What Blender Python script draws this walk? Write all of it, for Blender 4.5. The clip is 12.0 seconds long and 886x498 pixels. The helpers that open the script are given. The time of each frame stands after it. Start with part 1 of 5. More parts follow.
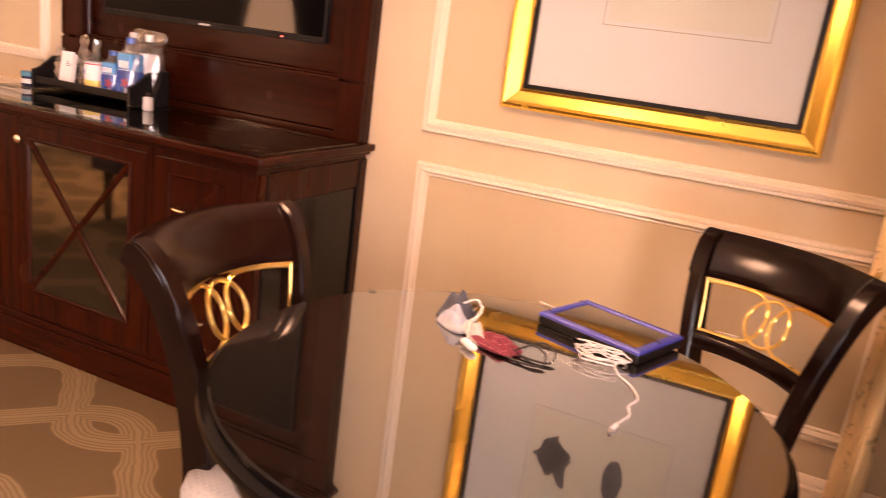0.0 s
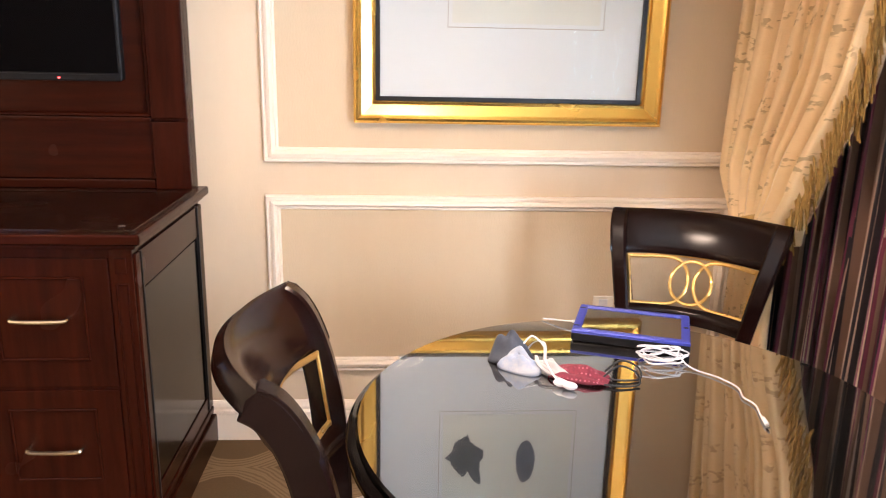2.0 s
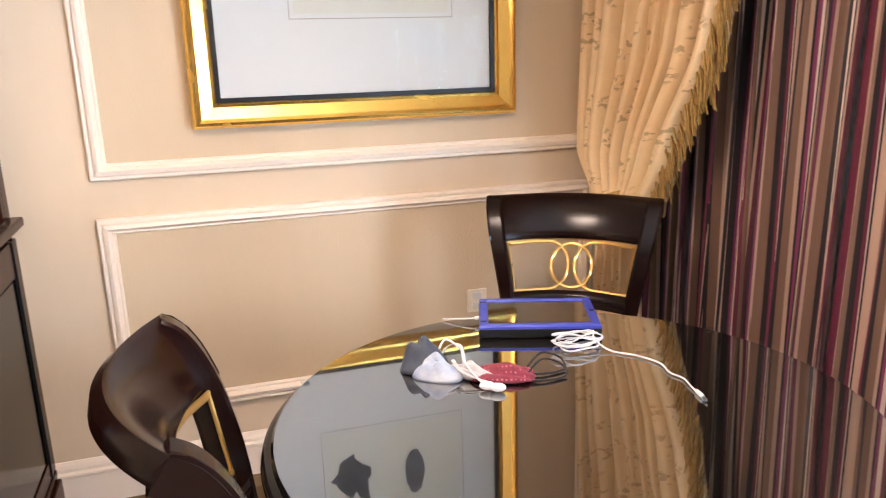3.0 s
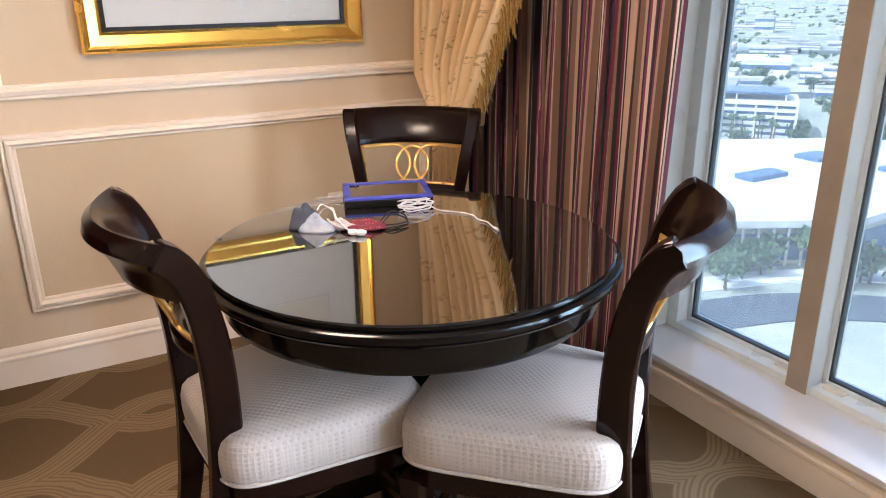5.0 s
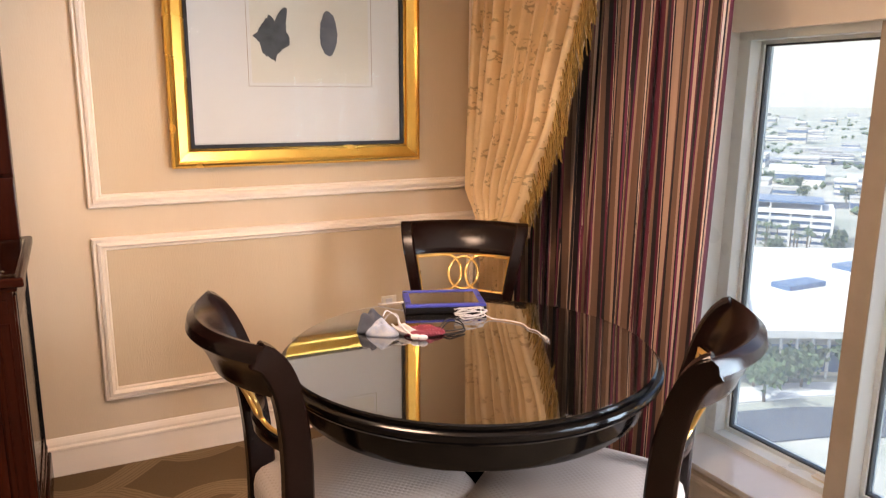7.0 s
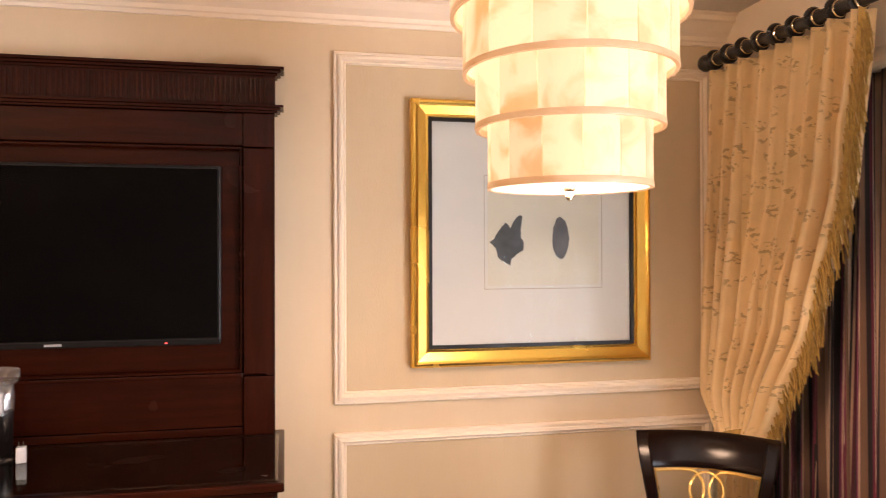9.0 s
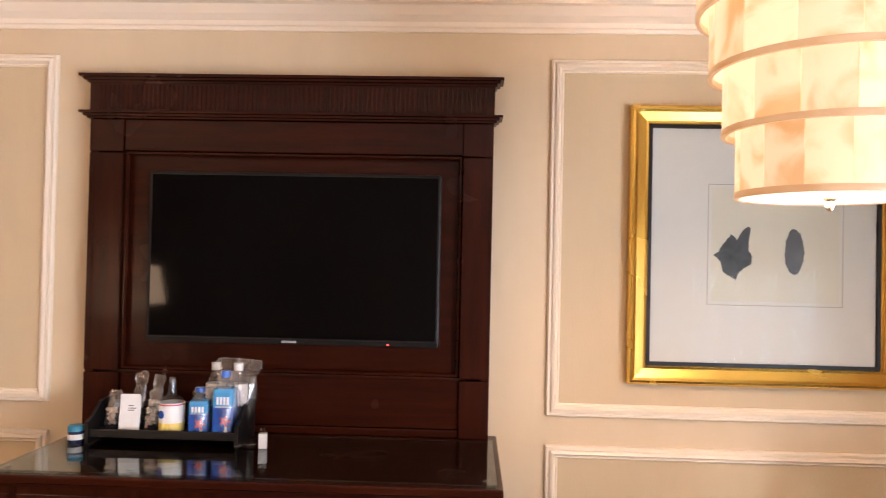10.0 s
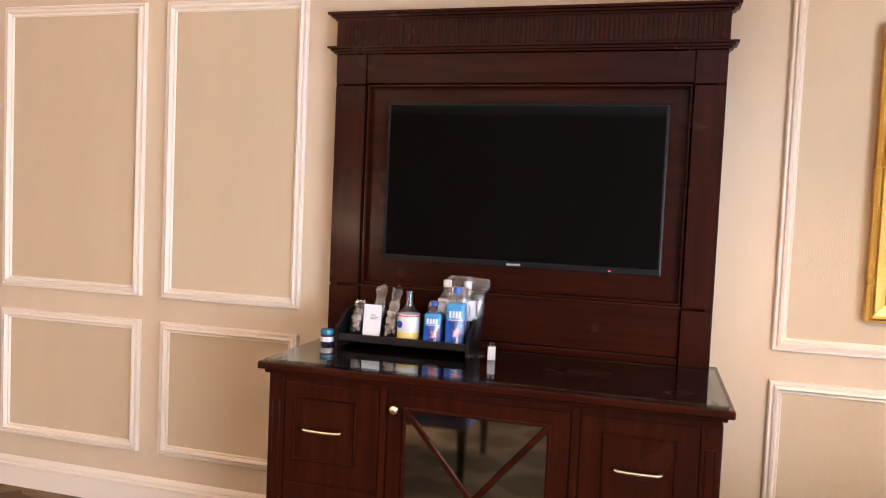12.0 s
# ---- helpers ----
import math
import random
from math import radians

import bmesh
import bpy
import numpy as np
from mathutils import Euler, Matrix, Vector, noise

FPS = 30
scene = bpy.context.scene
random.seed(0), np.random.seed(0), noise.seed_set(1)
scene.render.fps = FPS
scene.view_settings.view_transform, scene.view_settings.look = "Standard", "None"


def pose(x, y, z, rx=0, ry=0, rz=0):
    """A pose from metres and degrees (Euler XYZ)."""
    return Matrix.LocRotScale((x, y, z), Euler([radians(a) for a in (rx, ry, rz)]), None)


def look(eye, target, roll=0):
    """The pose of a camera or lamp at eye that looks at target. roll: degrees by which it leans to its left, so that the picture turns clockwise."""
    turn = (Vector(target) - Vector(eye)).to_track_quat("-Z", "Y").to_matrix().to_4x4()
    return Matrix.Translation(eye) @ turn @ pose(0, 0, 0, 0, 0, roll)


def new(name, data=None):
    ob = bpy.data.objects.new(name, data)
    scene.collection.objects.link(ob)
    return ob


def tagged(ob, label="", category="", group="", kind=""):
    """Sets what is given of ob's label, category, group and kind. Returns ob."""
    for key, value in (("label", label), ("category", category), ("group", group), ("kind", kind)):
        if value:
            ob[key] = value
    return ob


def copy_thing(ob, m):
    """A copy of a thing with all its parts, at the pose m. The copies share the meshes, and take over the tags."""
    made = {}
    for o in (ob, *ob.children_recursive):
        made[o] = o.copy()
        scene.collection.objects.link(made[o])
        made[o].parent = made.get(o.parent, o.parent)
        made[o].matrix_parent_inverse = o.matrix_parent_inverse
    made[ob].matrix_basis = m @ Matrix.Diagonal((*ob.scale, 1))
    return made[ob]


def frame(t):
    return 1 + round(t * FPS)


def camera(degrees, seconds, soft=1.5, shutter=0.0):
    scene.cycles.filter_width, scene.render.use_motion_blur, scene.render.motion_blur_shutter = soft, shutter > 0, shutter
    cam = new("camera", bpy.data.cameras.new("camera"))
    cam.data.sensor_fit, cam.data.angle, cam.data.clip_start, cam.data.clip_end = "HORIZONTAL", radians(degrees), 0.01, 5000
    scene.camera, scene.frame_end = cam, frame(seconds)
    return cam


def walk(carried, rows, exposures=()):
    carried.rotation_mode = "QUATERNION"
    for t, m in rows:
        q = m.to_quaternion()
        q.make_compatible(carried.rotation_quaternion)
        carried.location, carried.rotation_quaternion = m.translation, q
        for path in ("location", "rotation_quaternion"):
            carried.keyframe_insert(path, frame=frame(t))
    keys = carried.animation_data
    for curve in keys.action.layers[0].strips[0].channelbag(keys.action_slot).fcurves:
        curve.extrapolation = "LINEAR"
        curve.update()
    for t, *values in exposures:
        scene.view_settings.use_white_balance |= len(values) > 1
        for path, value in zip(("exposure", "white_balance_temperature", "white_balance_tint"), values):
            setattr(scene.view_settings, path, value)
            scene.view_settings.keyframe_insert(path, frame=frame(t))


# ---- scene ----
cam = camera(61.0, 12.0, soft=1.0, shutter=0.2)
PATH = [
    (0, (0.422, 0.343, 1.299), (-0.326, 2.123, 0.776), 7.7),
    (0.5, (0.185, 0.335, 1.294), (-0.775, 2.013, 0.781), 6.3),
    (1, (-0.049, 0.375, 1.297), (-0.814, 2.152, 0.792), 4.5),
    (1.5, (-0.189, 0.34, 1.32), (-0.468, 2.253, 0.807), 2.7),
    (2, (-0.317, 0.337, 1.346), (-0.196, 2.268, 0.839), 1.2),
    (2.5, (-0.407, 0.47, 1.327), (-0.084, 2.387, 0.856), -1.4),
    (3, (-0.426, 0.489, 1.306), (0.145, 2.341, 0.809), -1.7),
    (3.5, (-0.556, 0.372, 1.317), (0.253, 2.101, 0.722), -1.5),
    (3.7, (-0.617, 0.313, 1.33), (0.261, 1.995, 0.695), -0.9),
    (5.3, (-0.674, -0.046, 1.321), (0.238, 1.602, 0.649), -0.6),
    (5.5, (-0.695, -0.051, 1.321), (0.219, 1.592, 0.64), -0.4),
    (6, (-0.742, -0.079, 1.351), (0.191, 1.566, 0.699), 0.3),
    (6.5, (-0.777, -0.122, 1.365), (0.146, 1.564, 0.813), 0.5),
    (7, (-0.795, -0.142, 1.397), (0.076, 1.612, 0.992), 0.2),
    (7.2, (-0.806, -0.139, 1.407), (0.039, 1.642, 1.069), 0.1),
    (8.8, (-0.928, -0.086, 1.557), (-0.429, 1.851, 1.548), -0.2),
    (9, (-0.93, -0.079, 1.559), (-0.518, 1.878, 1.573), -0.2),
    (9.5, (-0.972, -0.062, 1.557), (-0.8, 1.93, 1.593), 0.3),
    (10, (-1.036, -0.052, 1.558), (-1.114, 1.947, 1.593), 1.2),
    (10.5, (-1.073, -0.048, 1.551), (-1.348, 1.933, 1.564), 2.3),
    (11, (-1.137, -0.101, 1.519), (-1.54, 1.858, 1.522), 4.0),
    (11.5, (-1.108, -0.138, 1.488), (-1.644, 1.789, 1.45), 2.9),
    (12, (-1.197, -0.178, 1.455), (-1.728, 1.747, 1.349), 2.5),
]
EXPOSURES = [(0.0, 1.85, 11000, 60), (0.35, 1.80, 8900, 39), (0.6, 1.80, 7800, 32), (1.5, 2.0, 6700, 26), (2.2, 2.10, 6450, 25), (3.5, 1.86, 6300, 24), (5.3, 1.70, 6600, 26), (7.2, 1.70, 7900, 34), (8.8, 1.68, 8300, 36), (9.5, 1.64, 7500, 32), (11.0, 1.70, 7350, 31), (12.0, 1.84, 6700, 30)]
walk(cam, [(t, look(eye, target, roll)) for t, eye, target, roll in PATH], EXPOSURES)

# ---- world, sun and lamps ----
world = bpy.data.worlds.new("sky")
scene.world = world
world.use_nodes = True
wn = world.node_tree
sky = wn.nodes.new("ShaderNodeTexSky")
sky.sky_type, sky.sun_disc = "NISHITA", False
sky.sun_elevation, sky.sun_rotation = radians(48), radians(-110)
sky.dust_density = 2.5
wn.links.new(sky.outputs[0], wn.nodes["Background"].inputs[0])
wn.nodes["Background"].inputs[1].default_value = 0.14

sun = new("sun", bpy.data.lights.new("sun", "SUN"))
sun.data.energy, sun.data.angle, sun.data.color = 2.6, radians(0.5), (1.0, 0.95, 0.87)
sun.matrix_world = look((-60, 20, 75), (0, 0, 0))

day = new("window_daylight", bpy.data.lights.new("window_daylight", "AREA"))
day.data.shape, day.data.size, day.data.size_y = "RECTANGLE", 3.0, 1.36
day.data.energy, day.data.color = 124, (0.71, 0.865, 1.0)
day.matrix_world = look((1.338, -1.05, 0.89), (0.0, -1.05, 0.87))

bulb = new("floor_lamp_bulb", bpy.data.lights.new("floor_lamp_bulb", "POINT"))
bulb.data.energy, bulb.data.color, bulb.data.shadow_soft_size = 54, (1.0, 0.80, 0.58), 0.06
bulb.location = (-3.60, -0.15, 1.40)
bulb2 = new("chandelier_bulb", bpy.data.lights.new("chandelier_bulb", "POINT"))
bulb2.data.energy, bulb2.data.color, bulb2.data.shadow_soft_size = 7, (1.0, 0.78, 0.52), 0.05
bulb2.location = (-0.290, 1.550, 2.40)
down = new("chandelier_downlight", bpy.data.lights.new("chandelier_downlight", "AREA"))
down.data.shape, down.data.size = "DISK", 0.35
down.data.energy, down.data.color = 5.5, (1.0, 0.82, 0.61)
down.matrix_world = look((-0.290, 1.550, 1.7045), (-0.290, 1.550, 0.0))


# ---- materials ----
def mat(name, color, rough=0.5, metal=0.0, color2=None, scale=6.0, stretch=(1, 1, 1), bump=0.0, bump_scale=80.0, coat=0.0, detail=5.0, rnd=0.0, ior=1.5, rough_var=0.08, coords="Object", spec=0.5):
    m = bpy.data.materials.new(name)
    m.use_nodes = True
    nt = m.node_tree
    b = nt.nodes["Principled BSDF"]
    b.inputs["Metallic"].default_value = metal
    b.inputs["IOR"].default_value = ior
    b.inputs["Specular IOR Level"].default_value = spec
    b.inputs["Coat Weight"].default_value = coat
    b.inputs["Coat Roughness"].default_value = 0.06
    tc = nt.nodes.new("ShaderNodeTexCoord")
    mp = nt.nodes.new("ShaderNodeMapping")
    mp.inputs["Scale"].default_value = stretch
    nt.links.new(tc.outputs[coords], mp.inputs[0])
    n1 = nt.nodes.new("ShaderNodeTexNoise")
    n1.inputs["Scale"].default_value, n1.inputs["Detail"].default_value = scale, detail
    n1.inputs["Roughness"].default_value = 0.65
    nt.links.new(mp.outputs[0], n1.inputs["Vector"])
    c2 = color2 or tuple(0.82 * c for c in color)
    mix = nt.nodes.new("ShaderNodeMix")
    mix.data_type = "RGBA"
    mix.inputs[6].default_value, mix.inputs[7].default_value = (*color, 1), (*c2, 1)
    ramp = nt.nodes.new("ShaderNodeMapRange")
    ramp.inputs[1].default_value, ramp.inputs[2].default_value = 0.3, 0.7
    nt.links.new(n1.outputs[0], ramp.inputs[0])
    nt.links.new(ramp.outputs[0], mix.inputs[0])
    out = mix.outputs[2]
    if rnd:
        oi = nt.nodes.new("ShaderNodeObjectInfo")
        hs = nt.nodes.new("ShaderNodeHueSaturation")
        mr = nt.nodes.new("ShaderNodeMapRange")
        mr.inputs[3].default_value, mr.inputs[4].default_value = 1 - rnd, 1 + rnd
        nt.links.new(oi.outputs["Random"], mr.inputs[0])
        nt.links.new(mr.outputs[0], hs.inputs["Value"])
        nt.links.new(out, hs.inputs["Color"])
        out = hs.outputs[0]
    nt.links.new(out, b.inputs["Base Color"])
    n2 = nt.nodes.new("ShaderNodeTexNoise")
    n2.inputs["Scale"].default_value = scale * 0.35 + 1.5
    nt.links.new(tc.outputs[coords], n2.inputs["Vector"])
    rr = nt.nodes.new("ShaderNodeMapRange")
    rr.inputs[1].default_value, rr.inputs[2].default_value = 0.3, 0.7
    rr.inputs[3].default_value, rr.inputs[4].default_value = max(0.0, rough - rough_var / 2), min(1.0, rough + rough_var / 2)
    nt.links.new(n2.outputs[0], rr.inputs[0])
    nt.links.new(rr.outputs[0], b.inputs["Roughness"])
    if bump:
        n3 = nt.nodes.new("ShaderNodeTexNoise")
        n3.inputs["Scale"].default_value, n3.inputs["Detail"].default_value = bump_scale, 3
        nt.links.new(mp.outputs[0], n3.inputs["Vector"])
        bp = nt.nodes.new("ShaderNodeBump")
        bp.inputs["Strength"].default_value, bp.inputs["Distance"].default_value = bump, 0.004
        nt.links.new(n3.outputs[0], bp.inputs["Height"])
        nt.links.new(bp.outputs[0], b.inputs["Normal"])
    return m


def mathn(nt, op, a, b=None, c=None):
    n = nt.nodes.new("ShaderNodeMath")
    n.operation = op
    for k, v in enumerate((a, b, c)):
        if v is None:
            continue
        if isinstance(v, (int, float)):
            n.inputs[k].default_value = v
        else:
            nt.links.new(v, n.inputs[k])
    return n.outputs[0]


WALL = mat("cream wall covering", (0.66, 0.52, 0.36), 0.62, color2=(0.61, 0.475, 0.32), scale=3.0, bump=0.12, bump_scale=240, stretch=(1, 1, 0.25))
PANEL = mat("woven beige wall fabric", (0.60, 0.465, 0.305), 0.7, color2=(0.55, 0.42, 0.27), scale=2.5, bump=0.25, bump_scale=420, stretch=(1, 1, 0.2))
TRIM = mat("cream painted moulding", (0.83, 0.72, 0.59), 0.42, color2=(0.81, 0.70, 0.57), scale=5, bump=0.015, bump_scale=60)
WHITE = mat("white window paint", (0.68, 0.72, 0.70), 0.3, color2=(0.64, 0.68, 0.66), scale=7, bump=0.03)
CEIL = mat("pale ceiling plaster", (0.76, 0.70, 0.62), 0.8, scale=4, bump=0.2, bump_scale=35)
MARBLE = mat("polished cream stone ledge", (0.66, 0.63, 0.60), 0.12, color2=(0.60, 0.57, 0.54), scale=3.5, coat=0.3)
WOOD = mat("dark mahogany", (0.036, 0.0062, 0.0022), 0.24, color2=(0.016, 0.0028, 0.0013), scale=9, stretch=(0.25, 1.5, 3.0), bump=0.05, bump_scale=60, coat=0.0, ior=1.42, spec=0.20)
WOODV = mat("dark mahogany upright grain", (0.038, 0.0066, 0.0024), 0.24, color2=(0.017, 0.0030, 0.0014), scale=9, stretch=(3.0, 1.5, 0.25), bump=0.05, bump_scale=60, coat=0.0, ior=1.42, spec=0.20)
CHAIRWOOD = mat("espresso lacquered beech", (0.0095, 0.0029, 0.0020), 0.19, color2=(0.0045, 0.0015, 0.0011), scale=10, stretch=(1, 1, 0.4), coat=0.0, spec=0.22, rough_var=0.06)
LACQUER = mat("black lacquer", (0.0022, 0.0018, 0.0018), 0.14, color2=(0.0035, 0.0026, 0.0024), scale=8, coat=0.0, spec=0.25)
TOPGLASS = mat("glass over black lacquer", (0.006, 0.005, 0.004), 0.012, color2=(0.008, 0.006, 0.005), scale=5, coat=1.0, ior=4.2, rough_var=0.01)
GOLD = mat("brushed gold leaf", (0.95, 0.62, 0.16), 0.26, 1.0, color2=(0.80, 0.47, 0.10), scale=5, stretch=(0.4, 1, 0.4), bump=0.08, bump_scale=50)
GILT = mat("gilt fretwork", (0.83, 0.55, 0.20), 0.3, 0.9, color2=(0.70, 0.42, 0.12), scale=30)
BRASS = mat("pale brass", (0.92, 0.78, 0.55), 0.2, 1.0, scale=30)
CHROME = mat("chrome", (0.85, 0.85, 0.84), 0.12, 1.0, scale=20)
MIRROR = mat("antique mirror", (0.24, 0.24, 0.23), 0.05, 1.0, color2=(0.19, 0.19, 0.18), scale=3, rough_var=0.03)
SCREEN = mat("dark television glass", (0.0015, 0.0015, 0.0018), 0.05, scale=3, rough_var=0.02, ior=1.38, spec=0.22)
BLACKP = mat("black plastic", (0.005, 0.005, 0.0055), 0.4, scale=30, spec=0.25)
GRAYP = mat("grey plastic", (0.45, 0.45, 0.46), 0.4, scale=30)
WHITEP = mat("white plastic", (0.64, 0.63, 0.62), 0.35, scale=30)
CREAMP = mat("ivory plastic", (0.78, 0.70, 0.56), 0.35, scale=30)
BLUEP = mat("blue rubber case", (0.030, 0.045, 0.30), 0.45, color2=(0.024, 0.036, 0.25), scale=20)
TRAYM = mat("black leatherette", (0.0045, 0.004, 0.0045), 0.42, spec=0.3, scale=40, bump=0.2, bump_scale=300)
MAT_W = mat("white picture mat", (0.60, 0.565, 0.55), 0.7, color2=(0.58, 0.545, 0.53), scale=2)
PAPER = mat("cream art paper", (0.60, 0.55, 0.48), 0.7, color2=(0.57, 0.52, 0.45), scale=8)
INK = mat("dark blue grey ink", (0.022, 0.026, 0.034), 0.6, color2=(0.07, 0.075, 0.085), scale=18)
INK2 = mat("smoky purple ink", (0.05, 0.045, 0.06), 0.6, color2=(0.12, 0.13, 0.15), scale=14)
LINE = mat("pencil line", (0.42, 0.36, 0.30), 0.7, scale=20)
RED = mat("red print", (0.60, 0.03, 0.05), 0.4, scale=30)
BLUE = mat("blue bottle label", (0.008, 0.045, 0.28), 0.3, color2=(0.01, 0.12, 0.42), scale=12)
AQUA = mat("light blue bottle wrap", (0.03, 0.24, 0.52), 0.25, color2=(0.05, 0.34, 0.62), scale=14)
TEAL = mat("teal lid", (0.01, 0.20, 0.30), 0.4, scale=20)
NAVY = mat("navy jar", (0.012, 0.02, 0.06), 0.25, scale=20)
YELLOW = mat("yellow label", (0.85, 0.65, 0.18), 0.45, scale=20)
CARD = mat("white card", (0.80, 0.79, 0.77), 0.55, scale=10)
SNACK = mat("brown snack mix", (0.30, 0.14, 0.06), 0.7, color2=(0.65, 0.55, 0.45), scale=60)
MASKGREY = mat("slate cloth", (0.045, 0.055, 0.075), 0.9, color2=(0.03, 0.036, 0.052), scale=40, bump=0.3, bump_scale=500)
MASKBLUE = mat("pale blue cloth", (0.17, 0.25, 0.38), 0.85, color2=(0.40, 0.39, 0.38), scale=22, bump=0.3, bump_scale=500)
MASKWHITE = mat("white cloth", (0.40, 0.39, 0.39), 0.9, scale=30, bump=0.3, bump_scale=500)
MASKRED = mat("maroon patterned cloth", (0.19, 0.018, 0.034), 0.85, color2=(0.10, 0.009, 0.02), scale=90, bump=0.3, bump_scale=500)
ELASTIC = mat("black elastic", (0.012, 0.012, 0.012), 0.8, scale=30)
RODM = mat("black fluted rod", (0.014, 0.011, 0.010), 0.3, scale=20, coat=0.3)
PURPLE = mat("dusty violet upholstery", (0.13, 0.11, 0.17), 0.9, scale=20, bump=0.3, bump_scale=300)
UMBER = mat("plain cream wall covering", (0.56, 0.44, 0.31), 0.75, scale=3)
# Darkness of the deep room behind is put into this unseen wall's colour.
DUSK = mat("brown darkened rear wall", (0.25, 0.18, 0.125), 0.8, scale=3)


def clear_glass(name, tint=(0.96, 0.99, 0.98), rough=0.0, mixf=0.12, gain=1.0, veil=0.0):
    m = bpy.data.materials.new(name)
    m.use_nodes = True
    nt = m.node_tree
    nt.nodes.remove(nt.nodes["Principled BSDF"])
    out = nt.nodes["Material Output"]
    tr, gl, mx, fr = (nt.nodes.new(k) for k in ("ShaderNodeBsdfTransparent", "ShaderNodeBsdfGlossy", "ShaderNodeMixShader", "ShaderNodeLayerWeight"))
    tr.inputs[0].default_value = (*tint, 1)
    gl.inputs["Roughness"].default_value = rough
    fr.inputs[0].default_value = 0.5
    schlick = mathn(nt, "MULTIPLY_ADD", mathn(nt, "POWER", fr.outputs["Facing"], 5.0), 0.96, 0.04)
    nt.links.new(mathn(nt, "MULTIPLY_ADD", schlick, gain, mixf), mx.inputs[0])
    nt.links.new(tr.outputs[0], mx.inputs[1])
    nt.links.new(gl.outputs[0], mx.inputs[2])
    res = mx.outputs[0]
    # Pale translucent share washes out the view, standing in for outdoor haze.
    if veil:
        tl, m2 = nt.nodes.new("ShaderNodeBsdfTranslucent"), nt.nodes.new("ShaderNodeMixShader")
        tl.inputs[0].default_value = (0.78, 0.88, 0.95, 1)
        m2.inputs[0].default_value = veil
        nt.links.new(res, m2.inputs[1])
        nt.links.new(tl.outputs[0], m2.inputs[2])
        res = m2.outputs[0]
    nt.links.new(res, out.inputs[0])
    return m


GLASS = clear_glass("window glass", (0.74, 0.90, 0.94), mixf=0.0, veil=0.12)
PADGLASS = mat("tablet glass", (0.006, 0.006, 0.007), 0.03, scale=5, coat=1.0, ior=2.2, rough_var=0.01)
PICGLASS = clear_glass("picture glass", mixf=0.0, gain=0.09)
SHEETGLASS = clear_glass("tabletop sheet glass", (0.80, 0.86, 0.84), mixf=0.04)
CELLO = clear_glass("clear plastic bag", (0.95, 0.95, 0.97), 0.22, mixf=0.16)
CLEARP = clear_glass("clear bottle plastic", (0.88, 0.92, 0.95), 0.06, mixf=0.08)


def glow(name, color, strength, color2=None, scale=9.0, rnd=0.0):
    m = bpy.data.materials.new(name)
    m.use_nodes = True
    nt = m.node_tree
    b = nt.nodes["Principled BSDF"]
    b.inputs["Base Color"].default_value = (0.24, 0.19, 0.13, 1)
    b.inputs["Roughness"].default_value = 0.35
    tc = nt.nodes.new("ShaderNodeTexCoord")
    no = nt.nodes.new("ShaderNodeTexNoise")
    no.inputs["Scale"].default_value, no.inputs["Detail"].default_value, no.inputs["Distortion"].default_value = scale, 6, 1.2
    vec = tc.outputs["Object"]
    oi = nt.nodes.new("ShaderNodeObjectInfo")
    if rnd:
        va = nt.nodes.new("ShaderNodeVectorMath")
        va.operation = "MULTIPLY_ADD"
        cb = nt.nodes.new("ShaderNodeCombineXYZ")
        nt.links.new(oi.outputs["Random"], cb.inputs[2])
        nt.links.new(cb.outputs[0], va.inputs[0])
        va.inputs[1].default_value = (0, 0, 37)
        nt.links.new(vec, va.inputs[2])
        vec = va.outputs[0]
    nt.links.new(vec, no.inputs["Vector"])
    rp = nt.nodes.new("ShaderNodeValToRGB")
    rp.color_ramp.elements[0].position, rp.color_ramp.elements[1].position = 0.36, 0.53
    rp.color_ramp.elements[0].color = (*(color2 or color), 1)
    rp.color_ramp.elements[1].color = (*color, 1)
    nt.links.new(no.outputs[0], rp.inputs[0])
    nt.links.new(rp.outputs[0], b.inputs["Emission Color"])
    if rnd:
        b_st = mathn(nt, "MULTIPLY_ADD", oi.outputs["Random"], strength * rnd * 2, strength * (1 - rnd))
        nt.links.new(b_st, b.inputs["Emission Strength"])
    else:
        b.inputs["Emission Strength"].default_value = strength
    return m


ALABASTER = glow("lit alabaster", (1.0, 0.77, 0.47), 0.33, (0.78, 0.42, 0.16), 8.0, 0.22)
RIMGLOW = glow("lit alabaster edge", (1.0, 0.58, 0.27), 0.16, (0.9, 0.42, 0.14), 9.0)
DIFFUSER = glow("lit lamp diffuser", (1.0, 0.84, 0.60), 0.7)
SHADEGLOW = glow("lit linen shade", (1.0, 0.78, 0.52), 5.0)


